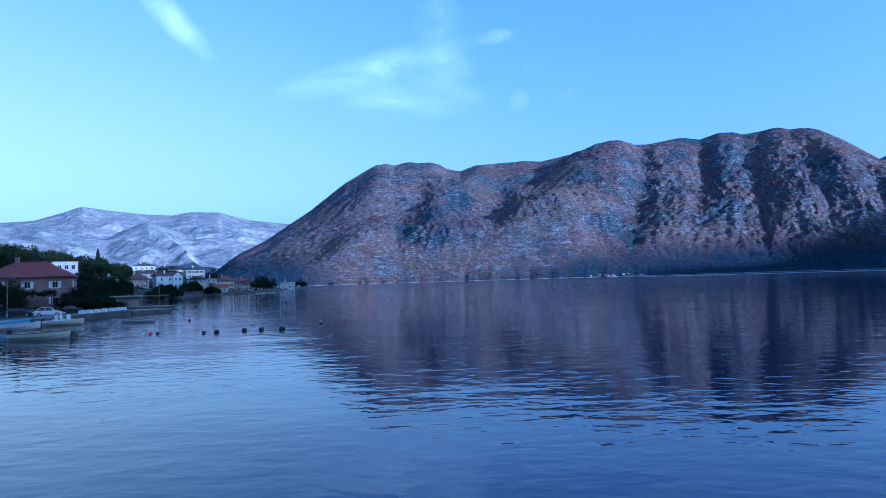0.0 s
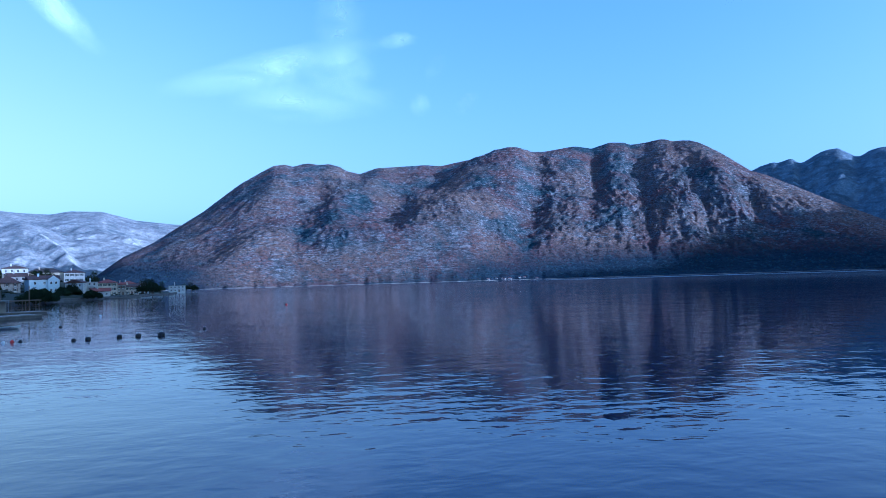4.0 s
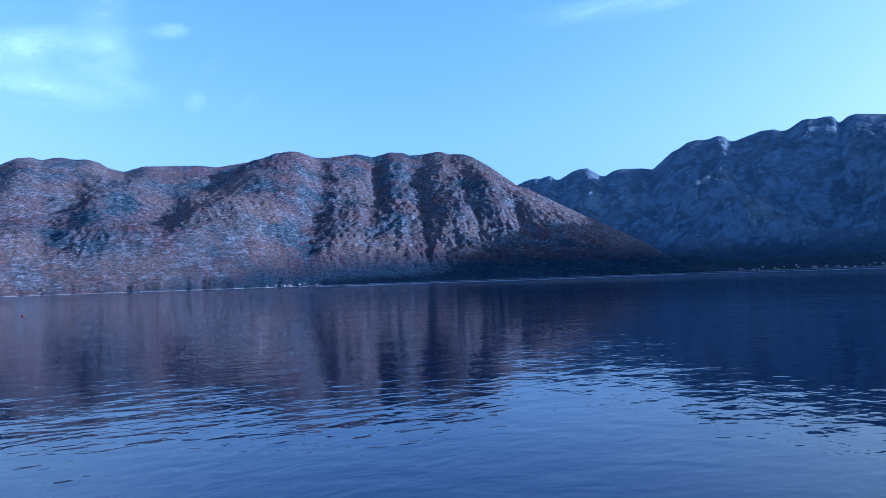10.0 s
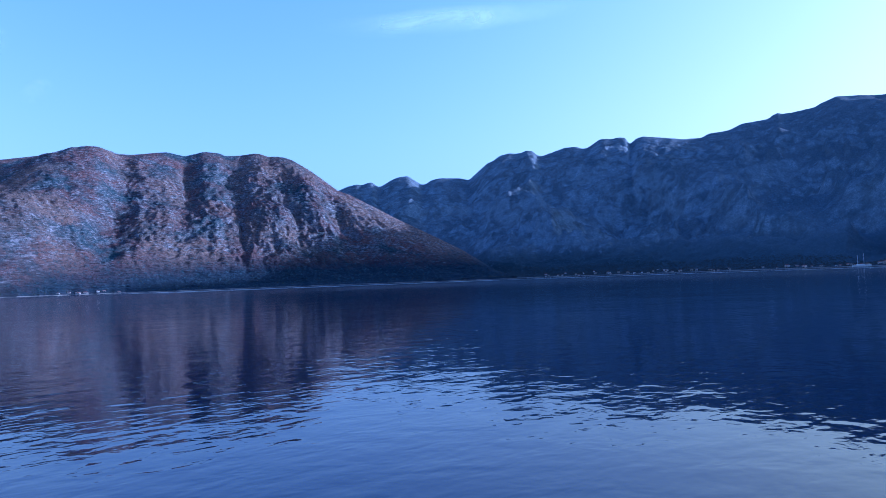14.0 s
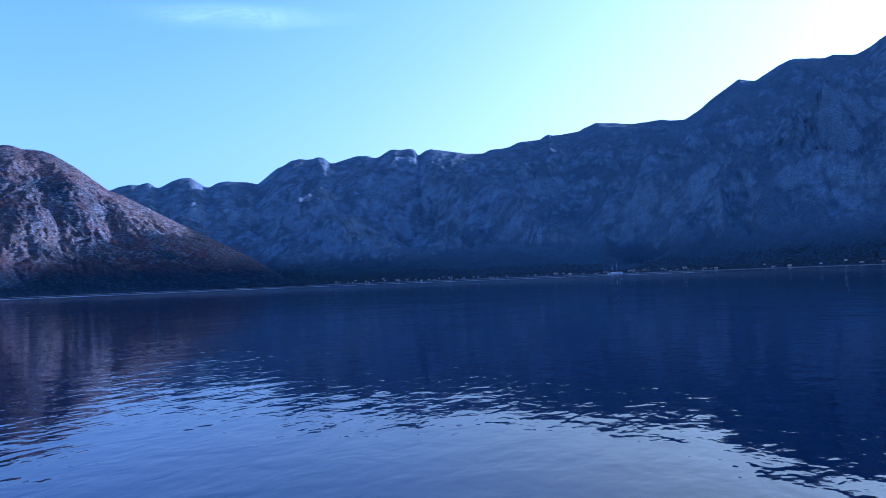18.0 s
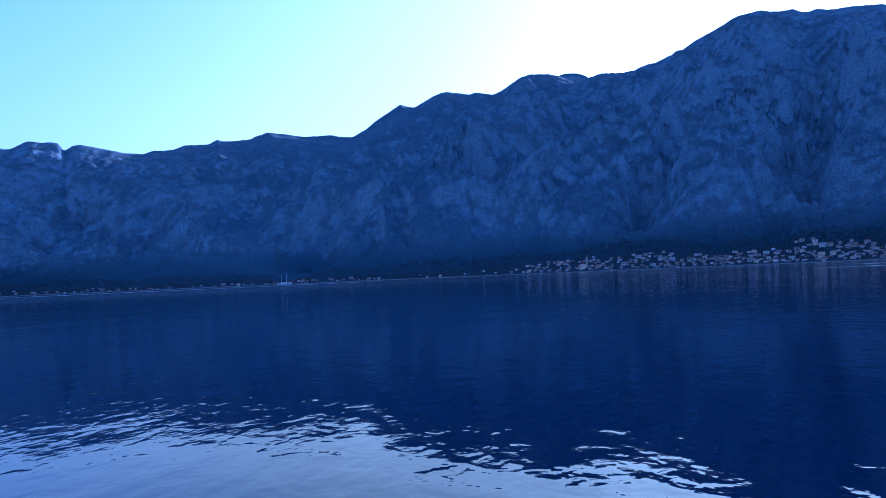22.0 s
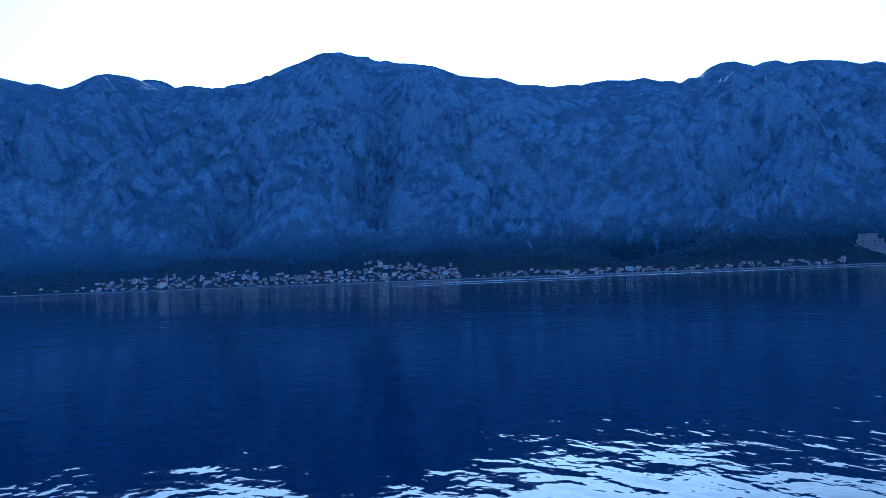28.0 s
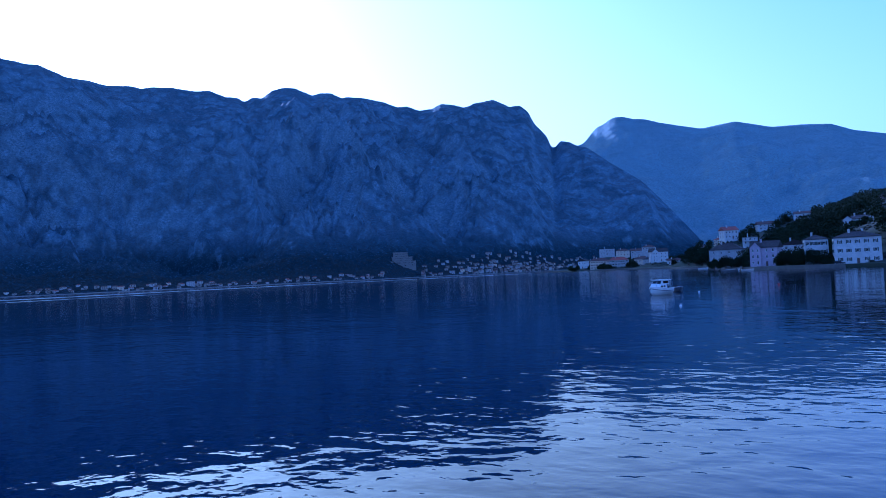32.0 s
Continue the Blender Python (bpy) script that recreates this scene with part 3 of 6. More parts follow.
def to_mesh(name, bm, mat, smooth=False):
    bmesh.ops.recalc_face_normals(bm, faces=bm.faces)
    me = bpy.data.meshes.new(name)
    bm.to_mesh(me)
    bm.free()
    me.materials.append(mat)
    if smooth:
        me.polygons.foreach_set("use_smooth", np.full(len(me.polygons), True))
    return me


def part(name, bm, mat, parent, label="", smooth=False, at=None):
    ob = new(name, to_mesh(name, bm, mat, smooth))
    ob.parent = parent
    if at:
        ob.location = at
    return tagged(ob, label)


def shared(name, me, parent, m, label=""):
    ob = new(name, me)
    ob.parent, ob.matrix_basis = parent, m
    return tagged(ob, label)


def thing(name, label, category, m, group=""):
    ob = new(name)
    ob.matrix_basis = m
    return tagged(ob, label, category, group)


WINDOW_MESH = {}


def window_meshes(w, h, mat_shutter):
    key = (round(w, 2), round(h, 2), mat_shutter.name if mat_shutter else "")
    if key not in WINDOW_MESH:
        bm = bmesh.new()
        xs, zs = (-w / 2, -w / 2 + 0.08, -0.035, 0.035, w / 2 - 0.08, w / 2), (0, 0.08, h - 0.08, h)
        grid = {(i, k, e): bm.verts.new((x, e, z)) for i, x in enumerate(xs) for k, z in enumerate(zs) for e in (0.09, 0.15)}
        solid = lambda i, k: 0 <= i < 5 and 0 <= k < 3 and not (k == 1 and i in (1, 3))
        for i in range(5):
            for k in range(3):
                if not solid(i, k):
                    continue
                for e in (0.09, 0.15):
                    bm.faces.new([grid[i, k, e], grid[i + 1, k, e], grid[i + 1, k + 1, e], grid[i, k + 1, e]])
                for di, dk, p, q in ((-1, 0, (i, k), (i, k + 1)), (1, 0, (i + 1, k), (i + 1, k + 1)), (0, -1, (i, k), (i + 1, k)), (0, 1, (i, k + 1), (i + 1, k + 1))):
                    if not solid(i + di, k + dk):
                        bm.faces.new([grid[(*p, 0.09)], grid[(*q, 0.09)], grid[(*q, 0.15)], grid[(*p, 0.15)]])
        frame_me = to_mesh("window", bm, M_PAINT)
        bm = bmesh.new()
        box(bm, -w / 2 + 0.08, w / 2 - 0.08, 0.115, 0.13, 0.08, h - 0.08)
        pane_me = to_mesh("pane", bm, M_GLASS)
        bm = bmesh.new()
        box(bm, -w / 2 - 0.08, w / 2 + 0.08, -0.08, 0.1, -0.1, -0.004)
        sill_me = to_mesh("sill", bm, M_PAINT)
        leaf_me = None
        if mat_shutter:
            bm = bmesh.new()
            edge = [(-0.012, 0), (-0.06, 0)]
            for k in range(5):
                a = 0.1 + k * (h - 0.15) / 5
                edge += [(-0.06, a), (-0.075, a + 0.01), (-0.075, a + (h - 0.2) / 8), (-0.06, a + (h - 0.2) / 8 + 0.01)]
            edge += [(-0.06, h), (-0.012, h)]
            loft(bm, [[(x, e, z) for e, z in edge] for x in (-w / 4, w / 4)])
            leaf_me = to_mesh("shutter", bm, mat_shutter)
        WINDOW_MESH[key] = (frame_me, pane_me, leaf_me, sill_me)
    return WINDOW_MESH[key]


def facade(bm, W, z0, z1, holes, tf):
    """One outer wall face with recessed openings; tf(u, depth, z) gives the place."""
    us = sorted({-W / 2, W / 2, *[h[0] for h in holes], *[h[1] for h in holes]})
    zs = sorted({z0, z1, *[h[2] for h in holes], *[h[3] for h in holes]})
    inside = lambda u, z: any(h[0] < u < h[1] and h[2] < z < h[3] for h in holes)
    quad = lambda *p: bm.faces.new([bm.verts.new(tf(*q)) for q in p])
    for a, b in zip(us, us[1:]):
        for c, d in zip(zs, zs[1:]):
            if not inside((a + b) / 2, (c + d) / 2):
                quad((a, 0, c), (b, 0, c), (b, 0, d), (a, 0, d))
    for a, b, c, d in holes:
        e = 0.2
        quad((a, 0, c), (a, e, c), (a, e, d), (a, 0, d))
        quad((b, 0, c), (b, 0, d), (b, e, d), (b, e, c))
        quad((a, 0, d), (a, e, d), (b, e, d), (b, 0, d))
        quad((a, 0, c), (b, 0, c), (b, e, c), (a, e, c))
        quad((a, e, c), (b, e, c), (b, e, d), (a, e, d))


def roof_mesh(W, D, z, rise, kind, over=0.45):
    bm = bmesh.new()
    a, b = W / 2 + over, D / 2 + over
    if kind == "flat":
        box(bm, -a + 0.2, a - 0.2, -b + 0.2, b - 0.2, z + 0.004, z + 0.3)
        return bm
    if kind == "hip":
        k = max(0.2, a - b) if a > b else 0.2
        ridge = [(-k, 0), (k, 0)]
    elif kind == "gable":
        ridge = [(-a, 0), (a, 0)]
    else:
        ridge = [(0, -b), (0, b)]
    low = [bm.verts.new(c) for c in ((-a, -b, z), (a, -b, z), (a, b, z), (-a, b, z))]
    eave = [bm.verts.new((v.co.x, v.co.y, z + 0.16)) for v in low]
    top = [bm.verts.new((x, y, z + 0.16 + rise)) for x, y in ridge]
    bm.faces.new(low[::-1])
    for i in range(4):
        bm.faces.new((low[i], low[(i + 1) % 4], eave[(i + 1) % 4], eave[i]))
    if kind == "front":
        bm.faces.new((eave[0], eave[1], top[0]))
        bm.faces.new((eave[2], eave[3], top[1]))
        bm.faces.new((eave[1], eave[2], top[1], top[0]))
        bm.faces.new((eave[3], eave[0], top[0], top[1]))
    else:
        bm.faces.new((eave[0], eave[1], top[1], top[0]))
        bm.faces.new((eave[2], eave[3], top[0], top[1]))
        bm.faces.new((eave[1], eave[2], top[1]))
        bm.faces.new((eave[3], eave[0], top[0]))
        p, q = top[0].co.copy(), top[1].co.copy()
        if (p - q).length > 0.5:
            rod(bm, p + Vector((0, 0, 0.02)), q + Vector((0, 0, 0.02)), 0.13, sides=6)
    return bm


def house(label, m, W, D, He, storeys, kind="hip", wall="white", roof="red", shutter=None, cols=0, sink=4.0, rise=None,
          chimneys=1, balcony=False, door=True, near=True, group="houses of the villages", w_size=(0.95, 1.35), gables=()):
    ob = thing("house", label, "house", m, group)
    mat_wall, rise = M_PLASTER[wall], rise if rise is not None else min(W, D) * 0.24
    pitch = He / storeys
    sides = [(W, lambda u, e, z: Vector((u, -D / 2 + e, z)), pose(0, -D / 2, 0), 1),
             (D, lambda u, e, z: Vector((W / 2 - e, u, z)), pose(W / 2, 0, 0, 0, 0, 90), 1),
             (W, lambda u, e, z: Vector((-u, D / 2 - e, z)), pose(0, D / 2, 0, 0, 0, 180), 0),
             (D, lambda u, e, z: Vector((-W / 2 + e, -u, z)), pose(-W / 2, 0, 0, 0, 0, -90), 1)]
    bm = bmesh.new()
    put = []
    ww, wh = w_size
    wh = min(wh, pitch * 0.6)
    for si, (width, tf, base, fitted) in enumerate(sides):
        holes = []
        if fitted and (near or si == 0):
            n = (cols or max(2, int(width / 2.7))) if si == 0 else max(1, int(width / 3.4))
            for k in range(n):
                u = (k + 0.5) / n * (width - 0.9) - (width - 0.9) / 2
                for f in range(storeys):
                    z = f * pitch + pitch * 0.32
                    if si == 0 and door and f == 0 and k == n // 2:
                        holes.append((u - 0.5, u + 0.5, 0.05, min(2.15, pitch - 0.3)))
                        put.append(("door", base, u, 0.05, 1.0, min(2.1, pitch - 0.35)))
                        continue
                    holes.append((u - ww / 2, u + ww / 2, z, z + wh))
                    put.append(("window", base, u, z, ww, wh))
        facade(bm, width, -sink, He, holes, tf)
    v = [bm.verts.new(c) for c in ((-W / 2, -D / 2, He), (W / 2, -D / 2, He), (W / 2, D / 2, He), (-W / 2, D / 2, He))]
    bm.faces.new(v)
    if kind in ("gable", "front"):
        over = 0.45
        for sgn in (-1, 1):
            if kind == "gable":
                x, w2 = sgn * (W / 2 - 0.003), D / 2
                p = [(x, -w2, He), (x, w2, He), (x, 0, He + 0.1 + rise * w2 / (w2 + over))]
            else:
                y, w2 = sgn * (D / 2 - 0.003), W / 2
                p = [(-w2, y, He), (w2, y, He), (0, y, He + 0.1 + rise * w2 / (w2 + over))]
            bm.faces.new([bm.verts.new(c) for c in p])
    part("wall", bm, mat_wall, ob)
    part("roof", roof_mesh(W, D, He + 0.006, rise, kind), M_ROOF[roof if kind != "flat" else "flat"], ob)
    for what, base, u, z, w, h in put:
        place = base @ Matrix.Translation((u, 0, z))
        if what == "door":
            bm = bmesh.new()
            box(bm, -w / 2 + 0.01, w / 2 - 0.01, 0.11, 0.18, 0.0, h)
            for k in (0.25, 1.15):
                box(bm, -w / 2 + 0.15, w / 2 - 0.15, 0.09, 0.11, k, k + 0.7)
            d = part("door", bm, M_BROWN, ob, "dark wooden door")
            d.matrix_basis = place
            continue
        f_me, p_me, s_me, sill = window_meshes(w, h, shutter)
        if not near:
            shared("window", p_me, ob, place)
            continue
        win = shared("window", f_me, ob, place)
        shared("pane", p_me, win, Matrix.Identity(4))
        shared("sill", sill, win, Matrix.Identity(4))
        if s_me:
            for sgn in (-1, 1):
                shared("shutter", s_me, win, Matrix.Translation((sgn * (w * 0.75 + 0.03), 0, 0)))
    for k in range(chimneys):
        bm = bmesh.new()
        cx, cy = (k - 0.5) * W * 0.3, D * 0.1 * (1 if k % 2 else -1)
        box(bm, cx - 0.35, cx + 0.35, cy - 0.35, cy + 0.35, He + 0.1, He + rise + 1.0)
        box(bm, cx - 0.45, cx + 0.45, cy - 0.45, cy + 0.45, He + rise + 1.0, He + rise + 1.15)
        part("chimney", bm, mat_wall, ob)
    for u, w, up in gables:
        # a shallow wing with a gable of its own
        y0 = -D / 2 - 0.9
        bm = bmesh.new()
        front = [(u - w / 2, -sink), (u + w / 2, -sink), (u + w / 2, He + 0.2), (u, He + 0.2 + up), (u - w / 2, He + 0.2)]
        loft(bm, [[(x, y, z) for x, z in front] for y in (y0, -D / 2 - 0.004)])
        wing = part("wing", bm, mat_wall, ob)
        bm = bmesh.new()
        e = 0.35
        k = up / (w / 2)
        cap = [(u - w / 2 - e, He + 0.21 - e * k), (u, He + 0.21 + up), (u + w / 2 + e, He + 0.21 - e * k), (u + w / 2 + e, He + 0.37 - e * k), (u, He + 0.4 + up), (u - w / 2 - e, He + 0.37 - e * k)]
        loft(bm, [[(x, y, z) for x, z in cap] for y in (y0 - 0.3, -D / 2 + 2.5)])
        part("wing_roof", bm, M_ROOF[roof if kind != "flat" else "brown"], wing)
        f_me, p_me, s_me, sill = window_meshes(ww, wh, None)
        for f in range(storeys):
            for du in (-w * 0.22, w * 0.22):
                shared("window", f_me, wing, Matrix.Translation((u + du, y0 - 0.155, f * pitch + pitch * 0.32)))
                shared("pane", p_me, wing, Matrix.Translation((u + du, y0 - 0.155, f * pitch + pitch * 0.32)))
    if balcony:
        for f in range(1, storeys):
            z = f * pitch
            bm = bmesh.new()
            box(bm, -W * 0.42, W * 0.42, -D / 2 - 1.4, -D / 2 - 0.004, z - 0.18, z)
            slab = part("balcony", bm, M_CONCRETE, ob)
            bm = bmesh.new()
            for k in range(13):
                x = -W * 0.41 + k * W * 0.82 / 12
                rod(bm, (x, -D / 2 - 1.35, z), (x, -D / 2 - 1.35, z + 0.95), 0.02, sides=4)
            rod(bm, (-W * 0.41, -D / 2 - 1.35, z + 0.95), (W * 0.41, -D / 2 - 1.35, z + 0.95), 0.035, sides=6)
            part("railing", bm, M_METAL, slab)
            bm = bmesh.new()
            for x in (-W * 0.4, W * 0.4):
                box(bm, x - 0.15, x + 0.15, -D / 2 - 1.35, -D / 2 - 1.05, z - pitch, z - 0.184)
            part("pillar", bm, mat_wall, slab)
    return ob


def facing(x, y, z, twist=0.0):
    """A pose on the ground whose front looks towards the anchorage."""
    return pose(x, y, z, 0, 0, -math.degrees(math.atan2(x - 4, y)) + twist)


# ---- houses of the near shore (north) ----
house("rose stone two-storey house with a red hipped roof by the quay", facing(-79.5, 134, 1.3, -10), 14.6, 9, 6.0, 2, "hip", "rose", "red", M_PAINT, 3, rise=2.9, sink=3, w_size=(1.0, 1.3))
house("white hillside house with a low roof among trees", facing(-166, 303, 12.4), 11.5, 7, 4.6, 1, "flat", "white", "flat", None, 4, chimneys=0, door=False, w_size=(1.5, 1.9))
house("small white gabled cottage among dark trees", facing(-143, 298, 6.0, 15), 5.0, 6, 2.9, 1, "front", "white", "brown", None, 2, rise=1.3, door=False)
house("stone house with a large weathered brown roof", facing(-152, 345, 4.6), 10.5, 9, 4.4, 2, "hip", "stone", "brown", M_BROWN, 3, rise=3.2)
house("tall white three-storey house with balconies", facing(-178, 413, 8.8), 12.4, 10, 9.0, 3, "hip", "white", "brown", None, 4, rise=1.6, balcony=True)
house("pale blue-white house with a gabled wing", facing(-140, 353, 3.6, 12), 12.8, 9, 6.8, 2, "gable", "blue", "brown", None, 3, rise=1.8, gables=((3.6, 4.6, 1.7),))
house("wide house with a dark roof on the hillside", facing(-176, 447, 11.5), 19.3, 10, 4.5, 1, "hip", "cream", "dark", None, 5, rise=2.4)
house("white hipped-roof house on the hillside", facing(-158, 443, 9.6), 10.9, 9, 5.8, 2, "hip", "white", "brown", M_SHUTTER, 4, rise=1.7)
house("white gabled house above the shore road", facing(-143, 405, 3.2, -20), 9.3, 8, 5.6, 2, "front", "white", "brown", None, 3, rise=2.0)
house("narrow white house with stacked balconies", facing(-137, 410, 1.7), 5.6, 7, 7.4, 3, "flat", "white", "flat", None, 2, balcony=True)
house("low white boathouse with a red roof", facing(-126, 390, 1.0), 9.4, 6, 2.9, 1, "gable", "white", "red", None, 3, rise=1.6)
house("cream three-storey house with a red roof", facing(-135, 429, 1.1), 10.7, 9, 7.6, 3, "hip", "cream", "red", M_SHUTTER, 4, rise=1.9)
house("narrow stone house with a red roof", facing(-130, 438, 1.1), 4.8, 8, 6.4, 2, "hip", "stone", "red", M_BROWN, 2, rise=1.5)
house("yellowish plastered house with a brown roof", facing(-132, 462, 1.1), 10.4, 8, 5.0, 2, "gable", "cream", "brown", M_SHUTTER, 4, rise=1.8)
house("white gabled house by the trees", facing(-131, 484, 1.5, 20), 6.4, 8, 5.6, 2, "front", "white", "brown", None, 2, rise=1.8)
house("modern flat-roofed white house on the point", facing(-136, 606, 1.1), 13, 8, 5.2, 2, "flat", "white", "flat", None, 4)
house("white house with a red roof behind the point", facing(-150, 520, 3.0), 10, 8, 5.5, 2, "hip", "white", "red", None, 3, rise=1.8)
house("grey house with a brown roof on the slope", facing(-165, 385, 7.5), 9, 8, 5.2, 2, "gable", "grey", "brown", None, 3, rise=1.8)

# ---- houses of the southern village ----
house("large white three-storey waterfront house with dark shutters", facing(-16, -315, 1.3, 4), 15.8, 11, 10.2, 3, "hip", "white", "dark", M_SHUTTER, 5, rise=2.2, sink=3, chimneys=2, w_size=(0.85, 1.35))
house("white three-storey house joined to its neighbour", facing(-2.2, -324, 1.6, 4), 8.6, 9, 10.0, 3, "hip", "white", "dark", M_SHUTTER, 4, rise=1.9, sink=3)
house("white upper house with two gables", facing(-25, -402, 16.0), 14.8, 10, 6.3, 2, "hip", "white", "dark", M_BROWN, 4, rise=2.0, chimneys=2, gables=((-5.2, 3.6, 1.5), (4.6, 3.4, 1.4)))
house("small white gabled house behind trees", facing(5, -368, 5.4), 11.5, 9, 5.2, 2, "front", "white", "dark", None, 3, rise=2.4)
house("lilac plastered house with a dark gabled roof", facing(17, -350, 1.4, -14), 11.6, 10, 8.4, 3, "gable", "lilac", "dark", None, 4, rise=3.0, sink=3, gables=((-3.2, 4.6, 2.4),), w_size=(0.8, 1.5))
house("grey house with a broad dark hipped roof", facing(43, -483, 4.6, -12), 19.5, 13, 7.0, 2, "hip", "grey", "dark", None, 4, rise=4.4)
house("white house with a red roof high on the hill", facing(46, -547, 20.4, 25), 10.5, 9, 6.2, 2, "gable", "white", "red", None, 4, rise=2.6)
house("white terrace house on the hill", facing(30, -503, 14.6), 9.2, 8, 4.6, 2, "flat", "white", "flat", None, 3, balcony=True)
house("white hillside house with a red-brown roof", facing(22, -573, 26.0, 15), 12.0, 8, 4.4, 2, "gable", "white", "brown", None, 4, rise=2.2)
house("cream house among trees", facing(71, -600, 11.6), 9.9, 8, 5.0, 2, "hip", "cream", "brown", None, 3, rise=1.8)
house("long waterfront house with a dark red roof", facing(205, -806, 1.6), 22, 10, 9.6, 3, "hip", "cream", "brown", M_BROWN, 7, rise=3.4)
house("long pale house with a red roof on the waterfront", facing(181, -797, 1.6), 22, 10, 9.4, 3, "hip", "grey", "red", M_SHUTTER, 7, rise=3.4)
house("white house with its gable to the mole", facing(238, -860, 3.4, -20), 11, 13, 8.6, 2, "front", "white", "dark", None, 3, rise=3.4)
house("dark-roofed house beside the white gable", facing(229, -868, 3.6), 15, 10, 6.4, 2, "hip", "grey", "dark", M_SHUTTER, 4, rise=3.2)
house("flat-roofed pale house above the waterfront", facing(226, -936, 20.0), 20, 10, 7.4, 2, "flat", "grey", "flat", None, 5, sink=8)
house("cream house behind the long roof", facing(200, -912, 17.5), 17, 10, 6.0, 2, "hip", "cream", "brown", None, 4, rise=2.6, sink=8)
house("grey house with a brown roof behind the waterfront", facing(176, -884, 15.5), 16, 10, 6.5, 2, "gable", "grey", "brown", None, 4, rise=2.8, sink=8)
house("pale house between the long house and the gable", facing(150, -772, 2.6), 17, 10, 8.0, 2, "hip", "cream", "brown", M_BROWN, 4, rise=3.0)
house("white house with two gables towards the water", facing(123, -711, 6.8, 12), 17, 10, 9.6, 3, "gable", "white", "dark", None, 4, rise=3.6, gables=((-4.0, 5.6, 2.6),))
house("narrow grey house in the waterfront row", facing(138, -738, 2.4), 10, 9, 7.4, 2, "hip", "grey", "dark", None, 3, rise=2.6)
house("low white house under the slope", facing(105, -684, 2.8), 12, 7, 4.4, 1, "gable", "white", "brown", None, 3, rise=1.8)
house("brown-roofed house on the slope behind", facing(146, -790, 18.0), 14, 9, 5.6, 2, "hip", "grey", "brown", None, 4, rise=2.4, sink=8)
house("pale house on the hill crest", facing(-3, -563, 32.4), 11, 8, 3.6, 1, "gable", "white", "brown", None, 4, rise=1.6)
house("stone-walled house at the edge of the hill", facing(-43, -470, 30.5), 11, 8, 4.6, 2, "hip", "stone", "dark", None, 4, rise=2.0)
house("cream house on the terrace above the shore", facing(60, -640, 18.0), 9, 8, 5.0, 2, "hip", "cream", "red", None, 3, rise=1.8)

# ---- near land, levelled round the houses ----
PADS = [(o.location.x, o.location.y, o.location.z) for o in scene.objects if o.name.split(".")[0] == "house" and o.parent is None]


def land_height(y, d):
    slope = np.interp(y, [s[0] for s in HILL], [s[1] for s in HILL])
    far = np.interp(y, [-300, 100], [150, 60])
    rise = np.clip(d - 12, 0, None)
    h = 1.15 + slope * far * (1 - np.exp(-rise / far)) + 0.05 * np.clip(d - 250, 0, None)
    h = h + np.clip(rise / 60, 0, 1) * 2.0 * fbm(y / 60 + 3, d / 60, 77, 3)
    x = shore(y) - d
    dip = np.interp(y, [20, 35, 128, 150], [0.0, 0.5, 0.5, 0.0])
    h = h - dip * np.clip(1 - (d - 10) / 8, 0, 1)
    total, weight = h * 0.25, 0.25
    for px, py, pz in PADS:
        w = np.exp(-((x - px) ** 2 + (y - py) ** 2) / 13.0 ** 2)
        total, weight = total + w * (pz + 0.05), weight + w
    return np.where(d < 2.5, 1.15 - dip, total / weight)


ys = np.arange(-1000, 1001, 3.0)
ds = np.concatenate([[0, 0.01], np.arange(2.5, 160, 2.5), np.geomspace(165, 1600, 28)])
YY, DD = np.meshgrid(ys, ds, indexing="ij")
ZZ = land_height(YY, DD)
ZZ[:, 0] = -2.0
XX = shore(YY) - DD
tagged(sheet("ground", XX[:, ::-1], YY[:, ::-1], ZZ[:, ::-1], M_LAND), "dark wooded hillside rising from the shore", "ground", kind="structure")


def ground_at(x, y):
    return float(land_height(np.array(float(y)), np.array(max(0.0, float(shore(y) - x)))))


# ---- town on the far shore ----
rng = random.Random(7)
FAR_KINDS = [("pale grey house with a red roof", 11, 9, 6.2, 2, "hip", "grey", "red"), ("white house with a brown gabled roof", 9, 8, 5.6, 2, "gable", "white", "brown"),
             ("cream three-storey house", 12, 10, 9.0, 3, "hip", "cream", "red"), ("pale block of flats with a flat roof", 15, 10, 11.5, 4, "flat", "grey", "flat"),
             ("grey stone house with a red roof", 10, 8, 6.0, 2, "gable", "stone", "red"), ("low grey house with a red roof", 13, 8, 3.6, 1, "hip", "grey", "red"),
             ("white house with its gable to the water", 8.5, 10, 6.2, 2, "front", "white", "brown")]
GX, GY, GZ, GS = EAST_GRID
WX, WY, WZ, WS = WEST_GRID
E_AZ = np.degrees(np.arctan2(GX[:, 0], GY[:, 0]))
W_AZ = np.degrees(np.arctan2(WX[:, 0], WY[:, 0]))


def slope_point(az, s, west=False):
    X, Y, Z, S, A = (WX, WY, WZ, WS, W_AZ) if west else (GX, GY, GZ, GS, E_AZ)
    i = int(np.argmin(np.abs(A - az)))
    j = int(np.argmin(np.abs(S[i] - s)))
    return X[i, j], Y[i, j], Z[i, j], i, j


